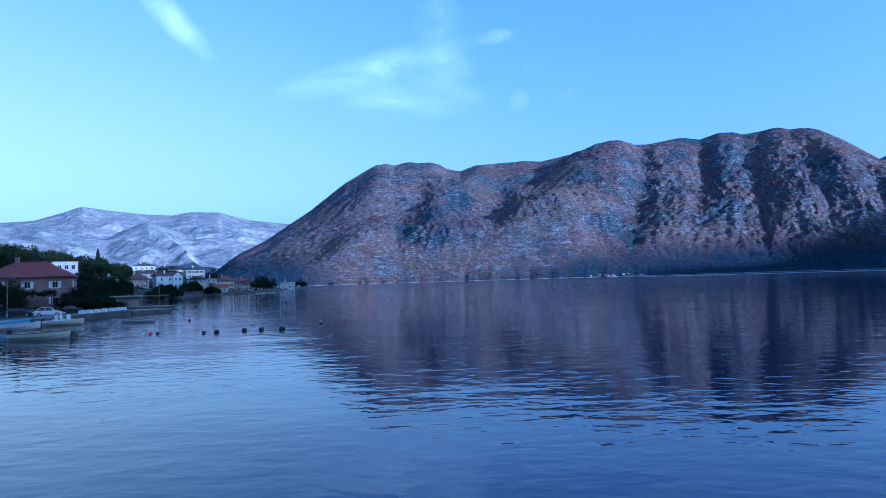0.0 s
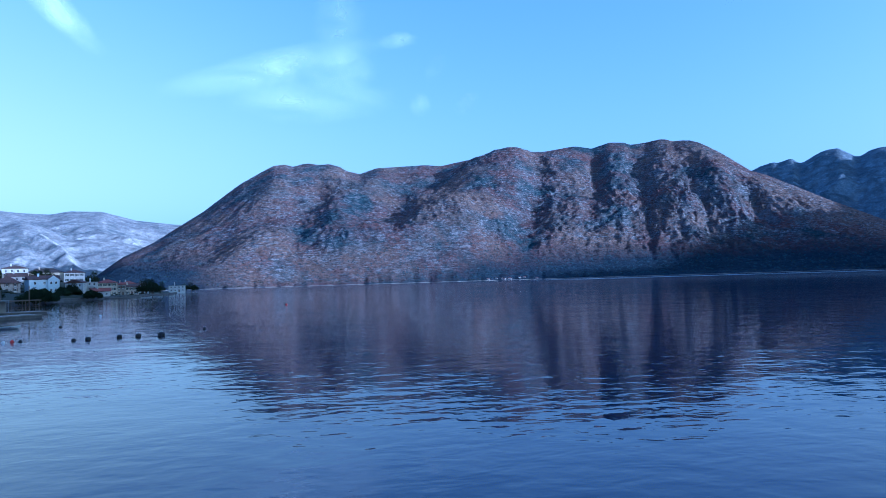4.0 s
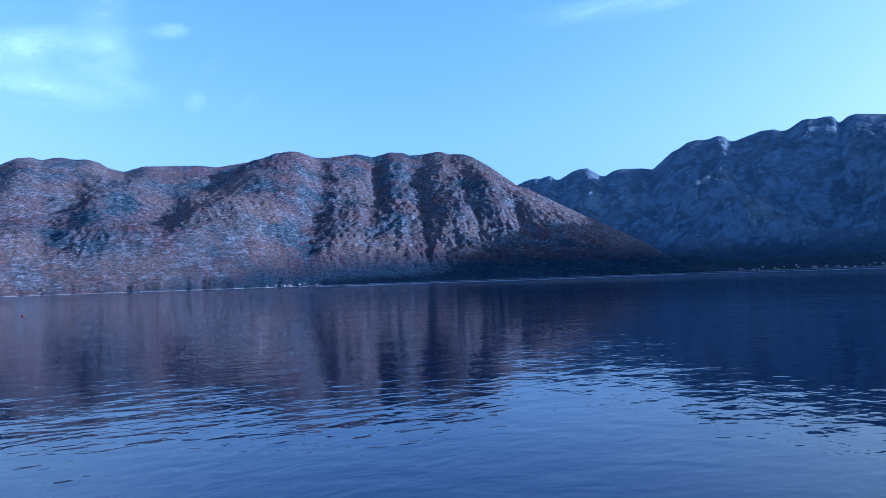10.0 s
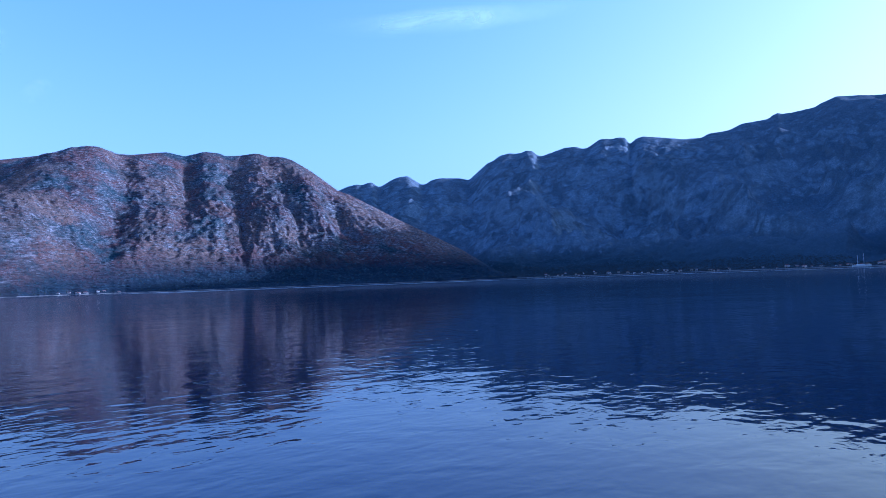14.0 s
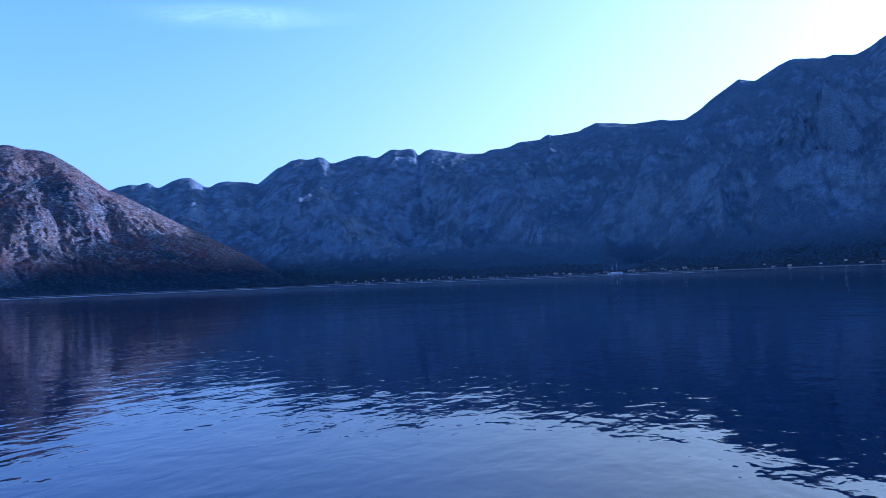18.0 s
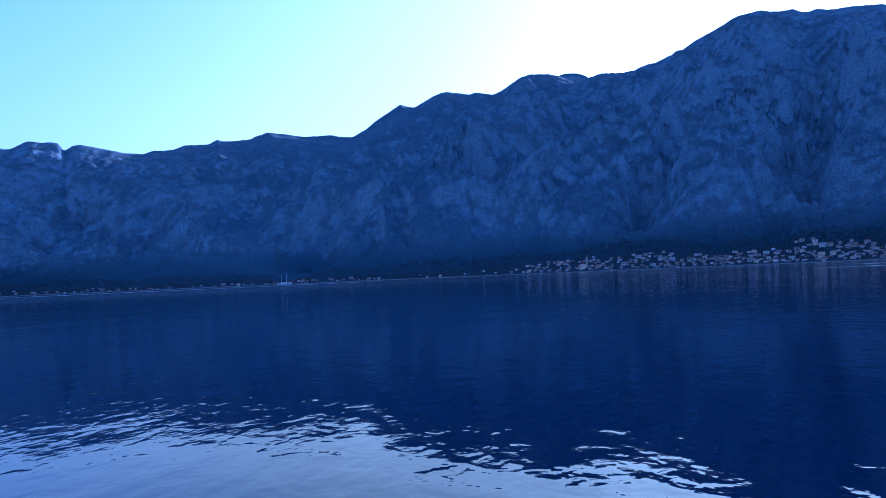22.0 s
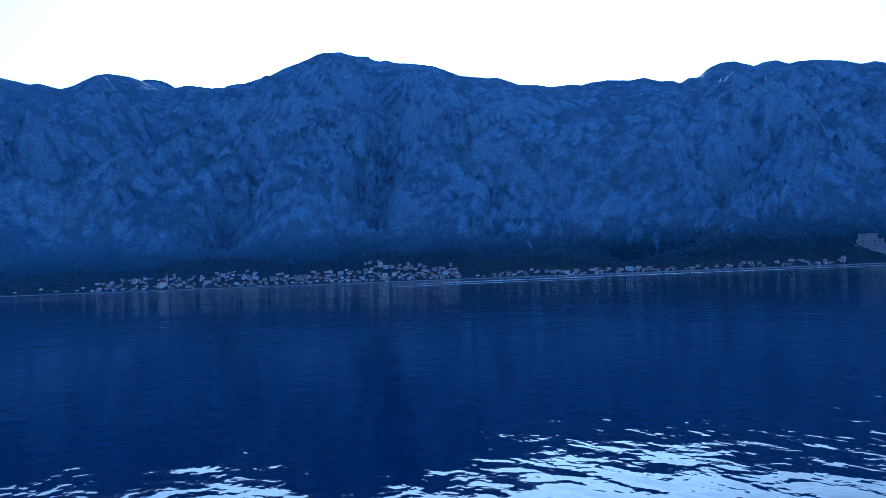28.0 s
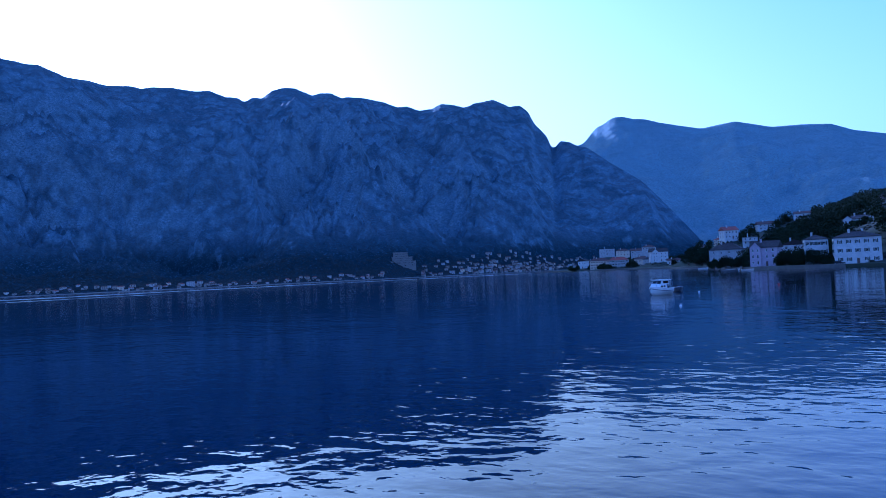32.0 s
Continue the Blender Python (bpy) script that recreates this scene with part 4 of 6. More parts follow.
protos = []
FAR = [(11.5, 17.0, 8, 0.0, 0.02, True), (49, 60, 11, 0.0, 0.03, False), (66, 80, 16, 0.0, 0.02, False), (83, 91, 8, 0.0, 0.02, False), (91, 104, 58, 0.0, 0.04, False),
       (104, 112, 46, 0.0, 0.05, False), (112, 119.5, 50, 0.0, 0.045, False), (121, 149, 28, 0.0, 0.018, False), (151.5, 164, 36, 0.0, 0.055, False)]
taken = []
for a0, a1, count, s0, s1, west in FAR:
    for k in range(count):
        for attempt in range(12):
            az = rng.uniform(a0, a1)
            x, y, z, i, j = slope_point(az, 0.008 + s0 + (s1 - s0) * rng.random() ** 1.5, west)
            if all((x - p) ** 2 + (y - q) ** 2 > 9 ** 2 for p, q in taken):
                break
        taken.append((x, y))
        kind = rng.choice((0, 1, 5)) if west else rng.choice((3, 3, 2, 0, 3)) if az > 151 else rng.choice((0, 0, 4, 2, 3, 4, 5, 6, 5))
        place = pose(x, y, max(1.0, z), 0, 0, -az + rng.uniform(-35, 35)) @ Matrix.Scale(rng.uniform(0.38, 0.66), 4) @ Matrix.Diagonal((1, 1, 0.8, 1))
        while len(protos) <= kind:
            protos.append(None)
        if protos[kind] is None:
            label, W, D, He, n, rk, wl, rf = FAR_KINDS[kind]
            protos[kind] = house(label + " on the far shore", place, W, D, He, n, rk, wl, rf, None, 3 if n > 2 else 2, 3.0, chimneys=0, door=False, near=False,
                                 group="houses of the far town", w_size=(1.3, 1.5))
        else:
            copy_thing(protos[kind], place).matrix_basis = place


def crowded_houses(count, seed):
    """The many further houses of the far town, joined: walls with window strips and pitched roofs."""
    rnd = random.Random(seed)
    verts, faces, mats = [], [], []

    def solid(m, W, D, z0, z1, mat, ridge=0.0):
        b = len(verts)
        for z, k in ((z0, 1.0), (z1, 1.0)):
            verts.extend(m @ Vector((sx * W / 2 * k, sy * D / 2 * k, z)) for sx, sy in ((-1, -1), (1, -1), (1, 1), (-1, 1)))
        if ridge:
            verts.extend((m @ Vector((-W * 0.3, 0, z1 + ridge)), m @ Vector((W * 0.3, 0, z1 + ridge))))
            fs = ((0, 1, 5, 4), (1, 2, 6, 5), (2, 3, 7, 6), (3, 0, 4, 7), (4, 5, 9, 8), (6, 7, 8, 9), (5, 6, 9), (7, 4, 8))
        else:
            fs = ((0, 1, 5, 4), (1, 2, 6, 5), (2, 3, 7, 6), (3, 0, 4, 7), (4, 5, 6, 7))
        faces.extend(tuple(b + i for i in f) for f in fs)
        mats.extend([mat] * len(fs))

    placed = 0
    while placed < count:
        a0, a1, s1 = rnd.choice(((92, 104, 0.045), (97, 112, 0.04), (104, 119.5, 0.045), (112, 119.5, 0.05), (121, 149, 0.016), (151.5, 165, 0.055), (154.5, 160.5, 0.078), (157, 166, 0.08), (158, 166, 0.065), (49, 80, 0.014)))
        az = rnd.uniform(a0, a1)
        x, y, z, i, j = slope_point(az, 0.006 + s1 * rnd.random() ** 1.2)
        if any((x - p) ** 2 + (y - q) ** 2 < 7.5 ** 2 for p, q in taken):
            placed += 0.1
            continue
        taken.append((x, y))
        placed += 1
        W, D, n = rnd.uniform(4.0, 8.0), rnd.uniform(4.0, 6.0), rnd.choice((1, 1, 2, 2, 2))
        m = pose(x, y, max(1.0, z), 0, 0, -az + rnd.uniform(-25, 25))
        h = 1.9 * n
        solid(m, W, D, -3.0, h, rnd.choice((0, 0, 1, 2)))
        for f in range(n):
            for k in range(3):
                u = (k - 1) * W * 0.3
                solid(m @ Matrix.Translation((u, -D / 2, 0)), 0.75, 0.12, f * 1.9 + 0.6, f * 1.9 + 1.5, 4)
        if rnd.random() < 0.85:
            solid(m, W + 0.6, D + 0.6, h + 0.01, h + 0.15, 3, rnd.uniform(0.9, 1.6))
    me = bpy.data.meshes.new("crowded_houses")
    me.from_pydata(verts, [], faces)
    for mt in (M_PLASTER["stone"], M_PLASTER["grey"], M_PLASTER["stone"], M_ROOF["brown"], M_GLASS):
        me.materials.append(mt)
    me.polygons.foreach_set("material_index", np.array(mats, dtype=np.int32))
    me.update()
    tagged(new("crowded_houses", me), "many small pale houses crowded on the far shore", "houses", kind="stuff")


crowded_houses(430, 21)


def hotel(x, y, z, az):
    ob = thing("hotel", "large grey terraced hotel with low side wings above the shore", "hotel", pose(x, y, z, 0, 0, -az))
    for (cx, w, y0, z0, h, n) in ((2, 46, -8, -8, 9, 13), (0, 38, 4, 1.004, 8, 11), (-3, 27, 14, 9.008, 9, 8),
                                (-62, 26, 6, -3, 6, 7), (-36.5, 22, 3, -5, 6.5, 6)):
        bm = bmesh.new()
        holes, rows = [], max(2, int(h / 3.2))
        for r in range(rows):
            for k in range(n):
                u = (k + 0.5) / n * (w - 2) - (w - 2) / 2
                holes.append((u - 1.2, u + 1.2, 0.5 + r * h / rows, 0.5 + r * h / rows + 2.2))
        facade(bm, w, 0, h, holes, lambda u, e, zz: Vector((u, e, zz)))
        box(bm, -w / 2, w / 2, 0.25, 18 if n > 7 else 11, 0 if z0 > 0 else -10, h)
        block = part("block", bm, M_PLASTER["weathered"], ob, at=(cx, y0, z0))
        for (u0, u1, za, zb) in holes:
            bm = bmesh.new()
            box(bm, u0 - 0.05, u1 + 0.05, 0.2, 0.24, za - 0.05, zb + 0.05)
            part("pane", bm, M_GLASS, block)
        bm = bmesh.new()
        box(bm, -w / 2 - 0.4, w / 2 + 0.4, -0.6, 18.2 if n > 7 else 11.2, h + 0.004, h + 0.5)
        part("roof_slab", bm, M_PLASTER["weathered"], block)


hx, hy, hz, hi, hj = slope_point(149.9, 0.05)
hotel(hx, hy, hz + 6, 149.9)


def church(x, y, z, az):
    ob = thing("church", "pale stone church with a slender bell tower", "church", pose(x, y, z, 0, 0, -az))
    bm = bmesh.new()
    facade(bm, 10, -5, 9, [(-0.8, 0.8, 0, 3), (-0.6, 0.6, 5.5, 7)], lambda u, e, zz: Vector((u, e, zz)))
    box(bm, -5, 5, 0.22, 18, -5, 9)
    part("nave", bm, M_PLASTER["cream"], ob)
    rf = part("roof", roof_mesh(10, 18, 9.006, 3.5, "front"), M_ROOF["red"], ob)
    rf.location = (0, 9, 0)
    bm = bmesh.new()
    box(bm, 5.1, 9.3, 2, 6.2, -5, 21)
    tower = part("tower", bm, M_PLASTER["stone"], ob)
    bm = bmesh.new()
    for x0 in (5.3, 8.6):
        for y0 in (2.2, 5.5):
            box(bm, x0, x0 + 0.5, y0, y0 + 0.5, 21.004, 24)
    box(bm, 5.0, 9.4, 1.9, 6.3, 24.004, 24.4)
    part("belfry", bm, M_PLASTER["stone"], tower)
    bm = bmesh.new()
    loft(bm, [[(5.1, 2, 24.41), (9.3, 2, 24.41), (9.3, 6.2, 24.41), (5.1, 6.2, 24.41)], [(7.1, 4, 29), (7.3, 4, 29), (7.3, 4.2, 29), (7.1, 4.2, 29)]])
    part("spire", bm, M_ROOF["brown"], tower)


cx_, cy_, cz_, ci, cj = slope_point(96.4, 0.012)
church(cx_, cy_, cz_, 96.4)

# ---- trees ----
M_LEAF = surface("olive_green_leaves", (0.014, 0.024, 0.011), (0.025, 0.034, 0.015), 0.9, 3.0, 0.02, vary=0.5, patch=0.8)
M_PINE = surface("dark_evergreen_leaves", (0.018, 0.031, 0.015), (0.03, 0.043, 0.02), 0.9, 3.0, 0.02, vary=0.4, patch=0.8)
M_BARK = surface("grey_brown_bark", (0.12, 0.095, 0.075), (0.08, 0.065, 0.05), 0.9, 6.0, 0.02)
for leaf in (M_LEAF, M_PINE):
    leaf.node_tree.nodes["Principled BSDF"].inputs["Specular IOR Level"].default_value = 0.12


def leaf_cloud(points, size, rnd):
    """Small folded leaf sprays round each point, as vertex and face arrays."""
    verts, faces = [], []
    for p in points:
        for k in range(1):
            q = Euler((rnd.uniform(-1.2, 1.2), rnd.uniform(-1.2, 1.2), rnd.uniform(0, 6.3))).to_matrix()
            s = size * rnd.uniform(0.6, 1.35)
            base = len(verts)
            for c in ((-1, -0.55, -0.1), (0, -0.75, 0.28), (1, -0.4, -0.1), (0.9, 0.5, -0.15), (0, 0.75, 0.25), (-0.9, 0.45, -0.12)):
                verts.append(p + q @ Vector((c[0] * s, c[1] * s, c[2] * s)))
            faces += [(base, base + 1, base + 4, base + 5), (base + 1, base + 2, base + 3, base + 4)]
    return verts, faces


def tree(label, kind, height, spread, seed, m):
    rnd = random.Random(seed)
    ob = thing("tree", label, "tree", m, "trees of the villages")
    bm = bmesh.new()
    points = []
    if kind == "cypress":
        rod(bm, (0, 0, -1.5), (0, 0, height * 0.8), 0.16, 0.03)
        for k in range(1100):
            f = rnd.random()
            r = spread * (math.sin(math.pi * min(1, f * 0.92 + 0.08)) ** 0.7) * math.sqrt(rnd.random())
            a = rnd.uniform(0, 6.3)
            points.append(Vector((r * math.cos(a), r * math.sin(a), height * (0.06 + 0.94 * f))))
        size = 0.17
    else:
        fork = height * (0.16 if kind == "leaf" else 0.1)
        rod(bm, (0, 0, -1.5), (0.1, 0, fork), 0.035 * height, 0.025 * height)
        blobs = []
        for k in range(9 if kind == "leaf" else 7):
            a, f = k * 2.4 + rnd.uniform(-0.4, 0.4), rnd.random()
            tip = Vector((spread * 0.62 * math.cos(a) * (1 - 0.5 * f), spread * 0.62 * math.sin(a) * (1 - 0.5 * f), height * (0.3 + 0.5 * f)))
            rod(bm, (0.1, 0, fork * 0.9), tip, 0.014 * height, 0.004 * height, 6)
            blobs.append((tip, spread * rnd.uniform(0.32, 0.55)))
        for k in range(4200):
            c, r = blobs[k % len(blobs)]
            d = Vector((rnd.gauss(0, 1), rnd.gauss(0, 1), rnd.gauss(0, 0.8))).normalized()
            points.append(c + d * r * rnd.uniform(0.4, 1.06))
        size = 0.022 * spread + 0.05
    part("trunk", bm, M_BARK, ob)
    verts, faces = leaf_cloud(points, size, rnd)
    me = bpy.data.meshes.new("crown")
    me.from_pydata(verts, [], faces)
    me.materials.append(M_LEAF if kind == "leaf" else M_PINE)
    crown = new("crown", me)
    crown.parent = ob
    return ob


KINDS = [("broad dark green tree on the shore slope", "leaf", 7.5, 3.6), ("spreading olive-green tree among houses", "leaf", 6.0, 3.4),
         ("dense dark evergreen tree on the slope", "bush", 8.5, 3.4), ("low dark green shrub by the shore", "bush", 3.6, 2.4),
         ("tall dark cypress tree", "cypress", 9.0, 0.9), ("tall leafy dark tree", "leaf", 10.0, 4.2)]
tree_first = {}
HOUSES = [(o.location.x, o.location.y) for o in scene.objects if o.name.split(".")[0] == "house" and o.parent is None]


def plant(k, x, y, scale=1.0, z=None):
    z = ground_at(x, y) if z is None else z
    m = pose(x, y, z - scale * (0.5, 0.9, 0.4, 0.8, 0.1, 0.6)[k], 0, 0, rng.uniform(0, 360)) @ Matrix.Scale(scale, 4)
    if k not in tree_first:
        label, kind, h, s = KINDS[k]
        tree_first[k] = tree(label, kind, h, s, 100 + k, m)
        return
    c = copy_thing(tree_first[k], m)
    c.matrix_basis = m


for k, x, y, sc in ((0, -71, 113, 0.85), (0, -75, 116, 0.8), (3, -66, 129, 1.3), (3, -62, 131, 1.0), (3, -69, 128, 1.2), (0, -70, 133, 0.7), (5, -151, 259, 1.2), (5, -163, 264, 0.9),
                    (5, -158, 262, 0.8), (4, -178, 358, 1.3), (4, -168, 352, 0.9), (5, -119, 466, 1.1), (5, -124, 470, 1.1), (5, -116, 471, 0.9),
                    (5, -129, 628, 0.95), (0, -133, 624, 1.0), (0, -127, 634, 0.9), (3, -129, 402, 1.2), (3, -123, 372, 1.5), (0, -127, 352, 0.9), (3, -129, 362, 1.7), (3, -128, 345, 1.6),
                    (0, 11, -338, 0.9), (2, 30, -376, 0.8), (1, 34, -400, 1.0), (0, 40, -440, 1.0), (1, 44, -462, 1.0),
                    (3, 50, -470, 1.5), (3, 53, -480, 1.4), (5, 66, -540, 1.5), (5, 72, -560, 1.5), (5, 62, -565, 1.5), (2, 78, -575, 1.5), (5, 70, -585, 1.4), (0, 80, -600, 1.3), (0, 98, -640, 1.0),
                    (3, 150, -735, 1.8), (3, 215, -806, 2.2), (3, 240, -830, 2.4), (3, 186, -782, 1.8),
                    (3, -70.5, 135, 1.5), (3, -72, 139, 1.5), (0, -73, 144, 0.6), (3, -74, 149, 1.3), (2, -98.6, 191, 0.9), (0, -97.7, 197, 1.1), (2, -99.5, 207, 1.1), (5, -98.8, 213, 0.9),
                    (2, -147, 372, 0.8), (2, -158, 392, 0.9), (0, -152, 398, 0.9), (5, -165, 425, 0.9), (2, -150, 425, 0.9), (0, -140, 386, 0.7), (5, -150, 450, 1.0), (2, -143, 440, 0.8), (5, -104, 190, 1.0), (2, -106, 200, 1.1), (2, -112, 245, 1.0), (3, -109, 262, 1.6), (3, -112, 275, 1.8), (3, -113, 283, 1.9),
                    (0, -117, 290, 0.8), (3, -118, 301, 1.8), (3, -119, 310, 1.6), (3, -119, 352, 1.3), (3, -118, 362, 1.2), (5, -120, 446, 1.0), (5, -116, 452, 0.95),
                    (1, 8.6, -329, 1.5), (0, 5.6, -326, 1.2), (1, 2.2, -321.5, 1.5), (0, -1.0, -317, 1.0), (1, -4.2, -315.5, 1.1), (3, -6.8, -312.5, 1.4), (3, 4.5, -322, 1.6), (3, 9.5, -332, 1.6), (1, 31, -356, 0.9), (0, 27.7, -358, 0.8), (3, 25, -352, 1.2),
                    (3, 44, -404, 1.8), (1, 38, -398, 1.2), (5, 62, -512, 1.4), (5, 57, -506, 1.5), (2, 52, -500, 1.4), (5, 50, -515, 1.5), (2, 60, -525, 1.6), (5, 68, -533, 1.5), (3, 199.8, -790, 2.4),
                    (3, 194, -791, 2.6), (3, 241, -815, 2.4), (3, -29, -388, 1.5), (3, -20, -387, 1.6), (3, -12, -390, 1.5), (3, -38, -393, 1.7), (2, -44, -398, 0.8),
                    (3, -24, -380, 1.7), (3, -14, -380, 1.6), (3, -34, -382, 1.8), (0, -8, -384, 0.7)):
    plant(k, x, y, sc)


def clear(x, y):
    r, a = math.hypot(x, y), math.atan2(x - 4, y)
    for hx0, hy0 in HOUSES:
        q = math.hypot(hx0, hy0)
        if q > 900:
            continue
        turn = abs((math.atan2(hx0 - 4, hy0) - a + math.pi) % (2 * math.pi) - math.pi) * q
        if turn < 7 and -4 < q - r < (130 if abs(hy0 - 303) < 1 else 75 if -410 < hy0 < -395 else 28 if hy0 < -380 and hx0 < -10 else 40):
            return False
        if math.hypot(hx0 - x, hy0 - y) < 8.5:
            return False
    return True


for y0, y1, d0, d1, count in ((90, 660, 12, 130, 60), (150, 370, 10, 70, 70), (-900, -300, 6, 150, 124)):
    placed = 0
    while placed < count:
        y = rng.uniform(y0, y1)
        d = d0 + (d1 - d0) * rng.random() ** 0.8
        x = float(shore(y)) - d
        if not clear(x, y):
            placed += 0.15
            continue
        plant(rng.choice((0, 0, 1, 2, 2, 5, 3)), x, y, rng.uniform(0.75, 1.25))
        placed += 1


def far_trees(count, seed):
    """The rest of the hillside trees, too many to count, joined."""
    rnd = random.Random(seed)
    verts, faces = [], []
    n = 0
    while n < count:
        y = rnd.choice((rnd.uniform(95, 660), rnd.uniform(150, 400), rnd.uniform(-900, -310), rnd.uniform(-620, -330), rnd.uniform(-520, -330)))
        d = 15 + 190 * rnd.random()
        x = float(shore(y)) - d
        if not clear(x, y):
            n += 0.1
            continue
        n += 1
        z, h, r = ground_at(x, y), rnd.uniform(4, 9), rnd.uniform(2.2, 3.8)
        pts = []
        for k in range(190):
            v = Vector((rnd.gauss(0, 1), rnd.gauss(0, 1), rnd.gauss(0, 1))).normalized() * rnd.uniform(0.6, 1.05)
            pts.append(Vector((x + v.x * r, y + v.y * r, z + h * 0.55 + v.z * h * 0.45)))
        vs, fs = leaf_cloud(pts, 0.4, rnd)
        b = len(verts)
        verts += vs
        faces += [tuple(i + b for i in f) for f in fs]
    me = bpy.data.meshes.new("hillside_trees")
    me.from_pydata(verts, [], faces)
    me.materials.append(M_LEAF)
    tagged(new("hillside_trees", me), "dense dark green woodland on the village hills", "trees", kind="stuff")


far_trees(1500, 9)


def scrub(name, grid, count, s0, s1, size, mat, label, seed, power=1.0):
    """Shrubs strewn over a slope, joined."""
    rs = np.random.RandomState(seed)
    X, Y, Z, S = grid
    n, m = X.shape
    i = rs.randint(0, n - 1, count)
    s = s0 + (s1 - s0) * rs.rand(count) ** power
    j = np.clip(np.searchsorted(S[0], s), 1, m - 15)
    f, g = rs.rand(count), rs.rand(count)
    P = np.stack([a[i, j] * (1 - f) * (1 - g) + a[i + 1, j] * f * (1 - g) + a[i, j + 1] * (1 - f) * g + a[i + 1, j + 1] * f * g for a in (X, Y, Z)], -1)
    unit = np.array([(1, 0, 0.2), (0.3, 0.95, 0.3), (-0.8, 0.6, 0.2), (-0.8, -0.6, 0.25), (0.3, -0.95, 0.2), (0, 0, 1.0), (0, 0, -0.5)])
    tri = np.array([(0, 1, 5), (1, 2, 5), (2, 3, 5), (3, 4, 5), (4, 0, 5), (1, 0, 6), (2, 1, 6), (3, 2, 6), (4, 3, 6), (0, 4, 6)])
    sc = size * (0.5 + rs.rand(count) ** 1.7 * 1.2)
    V = P[:, None, :] + unit[None] * sc[:, None, None] * (0.7 + 0.6 * rs.rand(count, 7, 3)) * np.array([1, 1, 0.9])
    F = tri[None] + 7 * np.arange(count)[:, None, None]
    me = bpy.data.meshes.new(name)
    me.vertices.add(count * 7)
    me.vertices.foreach_set("co", V.astype(np.float32).ravel())
    me.loops.add(count * 30)
    me.loops.foreach_set("vertex_index", F.astype(np.int32).ravel())
    me.polygons.add(count * 10)
    me.polygons.foreach_set("loop_start", np.arange(0, count * 30, 3, dtype=np.int32))
    me.materials.append(mat)
    me.update(calc_edges=True)
    tagged(new(name, me), label, "shrubs", kind="stuff")


M_WOODLAND = surface("dark_woodland_leaves", (0.012, 0.019, 0.02), (0.022, 0.03, 0.03), 0.9, 0.2, 0.0, patch=0.02)
M_SCRUB = surface("mixed_scrub_leaves", (0.018, 0.028, 0.019), (0.036, 0.04, 0.027), 0.9, 0.2, 0.0, patch=0.02)
scrub("shrubs", WEST_GRID, 9000, 0.01, 0.95, 1.0, M_SCRUB, "dark green scrub strewn over the sunlit slope", 3, 1.3)
scrub("woodland", EAST_GRID, 60000, 0.003, 0.07, 1.1, M_WOODLAND, "dark woodland and gardens round the far town", 5, 1.0)
for name, y0, y1, n in (("undergrowth", 95, 660, 5000), ("undergrowth", -900, -290, 6500)):
    rows = (ys > y0) & (ys < y1)
    scrub(name, (XX[rows], YY[rows], ZZ[rows], DD[rows]), n, 11, 150, 0.9, M_SCRUB, "low dark undergrowth on the village hillside", 8, 1.1)


# ---- quays, road and piers ----
def shore_strip(name, y0, y1, d0, d1, z0, z1, mat, label, category, step=3.0):
    y = np.arange(y0, y1 + step, step)
    s = shore(y)
    D = np.array([d0, d0, d1, d1])
    Z = np.array([z0, z1, z1, z0])
    tagged(sheet(name, s[:, None] - D[None], np.repeat(y[:, None], 4, 1), np.repeat(Z[None], len(y), 0), mat, False), label, category, kind="structure")


shore_strip("quay_edge_north", 30, 127, -0.35, 1.0, -2.0, 0.8, M_QUAY_DARK, "weathered stone quay edge", "quay")
shore_strip("quay_paving_north", 30, 127, -0.41, 1.8, 0.804, 0.92, M_QUAY, "pale worn stone slabs along the quay", "quay")
shore_strip("quay_edge_village", 176, 640, -0.3, 0.9, -2.0, 1.25, M_QUAY_DARK, "low stone quay along the village", "quay")
shore_strip("quay_paving_village", 176, 640, -0.36, 1.7, 1.254, 1.37, M_QUAY, "pale worn stone slabs along the quay", "quay")
shore_strip("quay_edge_south", -800, -306, -0.4, 1.2, -2.0, 1.3, M_QUAY_DARK, "low stone quay along the southern village", "quay")
shore_strip("quay_paving_south", -800, -306, -0.46, 2.0, 1.304, 1.42, M_QUAY, "pale worn stone slabs along the quay", "quay")
shore_strip("road_north", 30, 126, 3.5, 10.0, 0.5, 0.74, M_ROAD, "grey asphalt shore road", "road")
shore_strip("road_south", -800, -306, 3.0, 8.0, 1.0, 1.22, M_ROAD, "grey asphalt shore road", "road")


def slab(name, a, b, width, z0, z1, mat, label, category="pier"):
    """A straight pier with a slightly proud coping."""
    a, b = Vector((*a, 0)), Vector((*b, 0))
    d = (b - a).normalized()
    ob = thing(name, label, category, Matrix.Translation((a + b) / 2) @ pose(0, 0, 0, 0, 0, math.degrees(math.atan2(d.y, d.x))))
    L = (b - a).length / 2
    bm = bmesh.new()
    box(bm, -L, L, -width / 2, width / 2, z0, z1 - 0.18)
    body = part("body", bm, M_QUAY_DARK, ob)
    bm = bmesh.new()
    n = max(2, int(L * 2 / 1.6))
    for k in range(n):
        x = -L + (k + 0.5) * 2 * L / n
        for sgn in (-1, 1):
            y = sgn * (width / 2 - 0.3)
            box(bm, x - L / n + 0.015, x + L / n - 0.015, y - 0.36, y + 0.36, z1 - 0.176, z1)
    part("coping", bm, M_QUAY, body)
    bm = bmesh.new()
    box(bm, -L, L, -width / 2 + 0.68, width / 2 - 0.68, z1 - 0.176, z1 - 0.02)
    part("paving", bm, M_CONCRETE, body)
    return ob


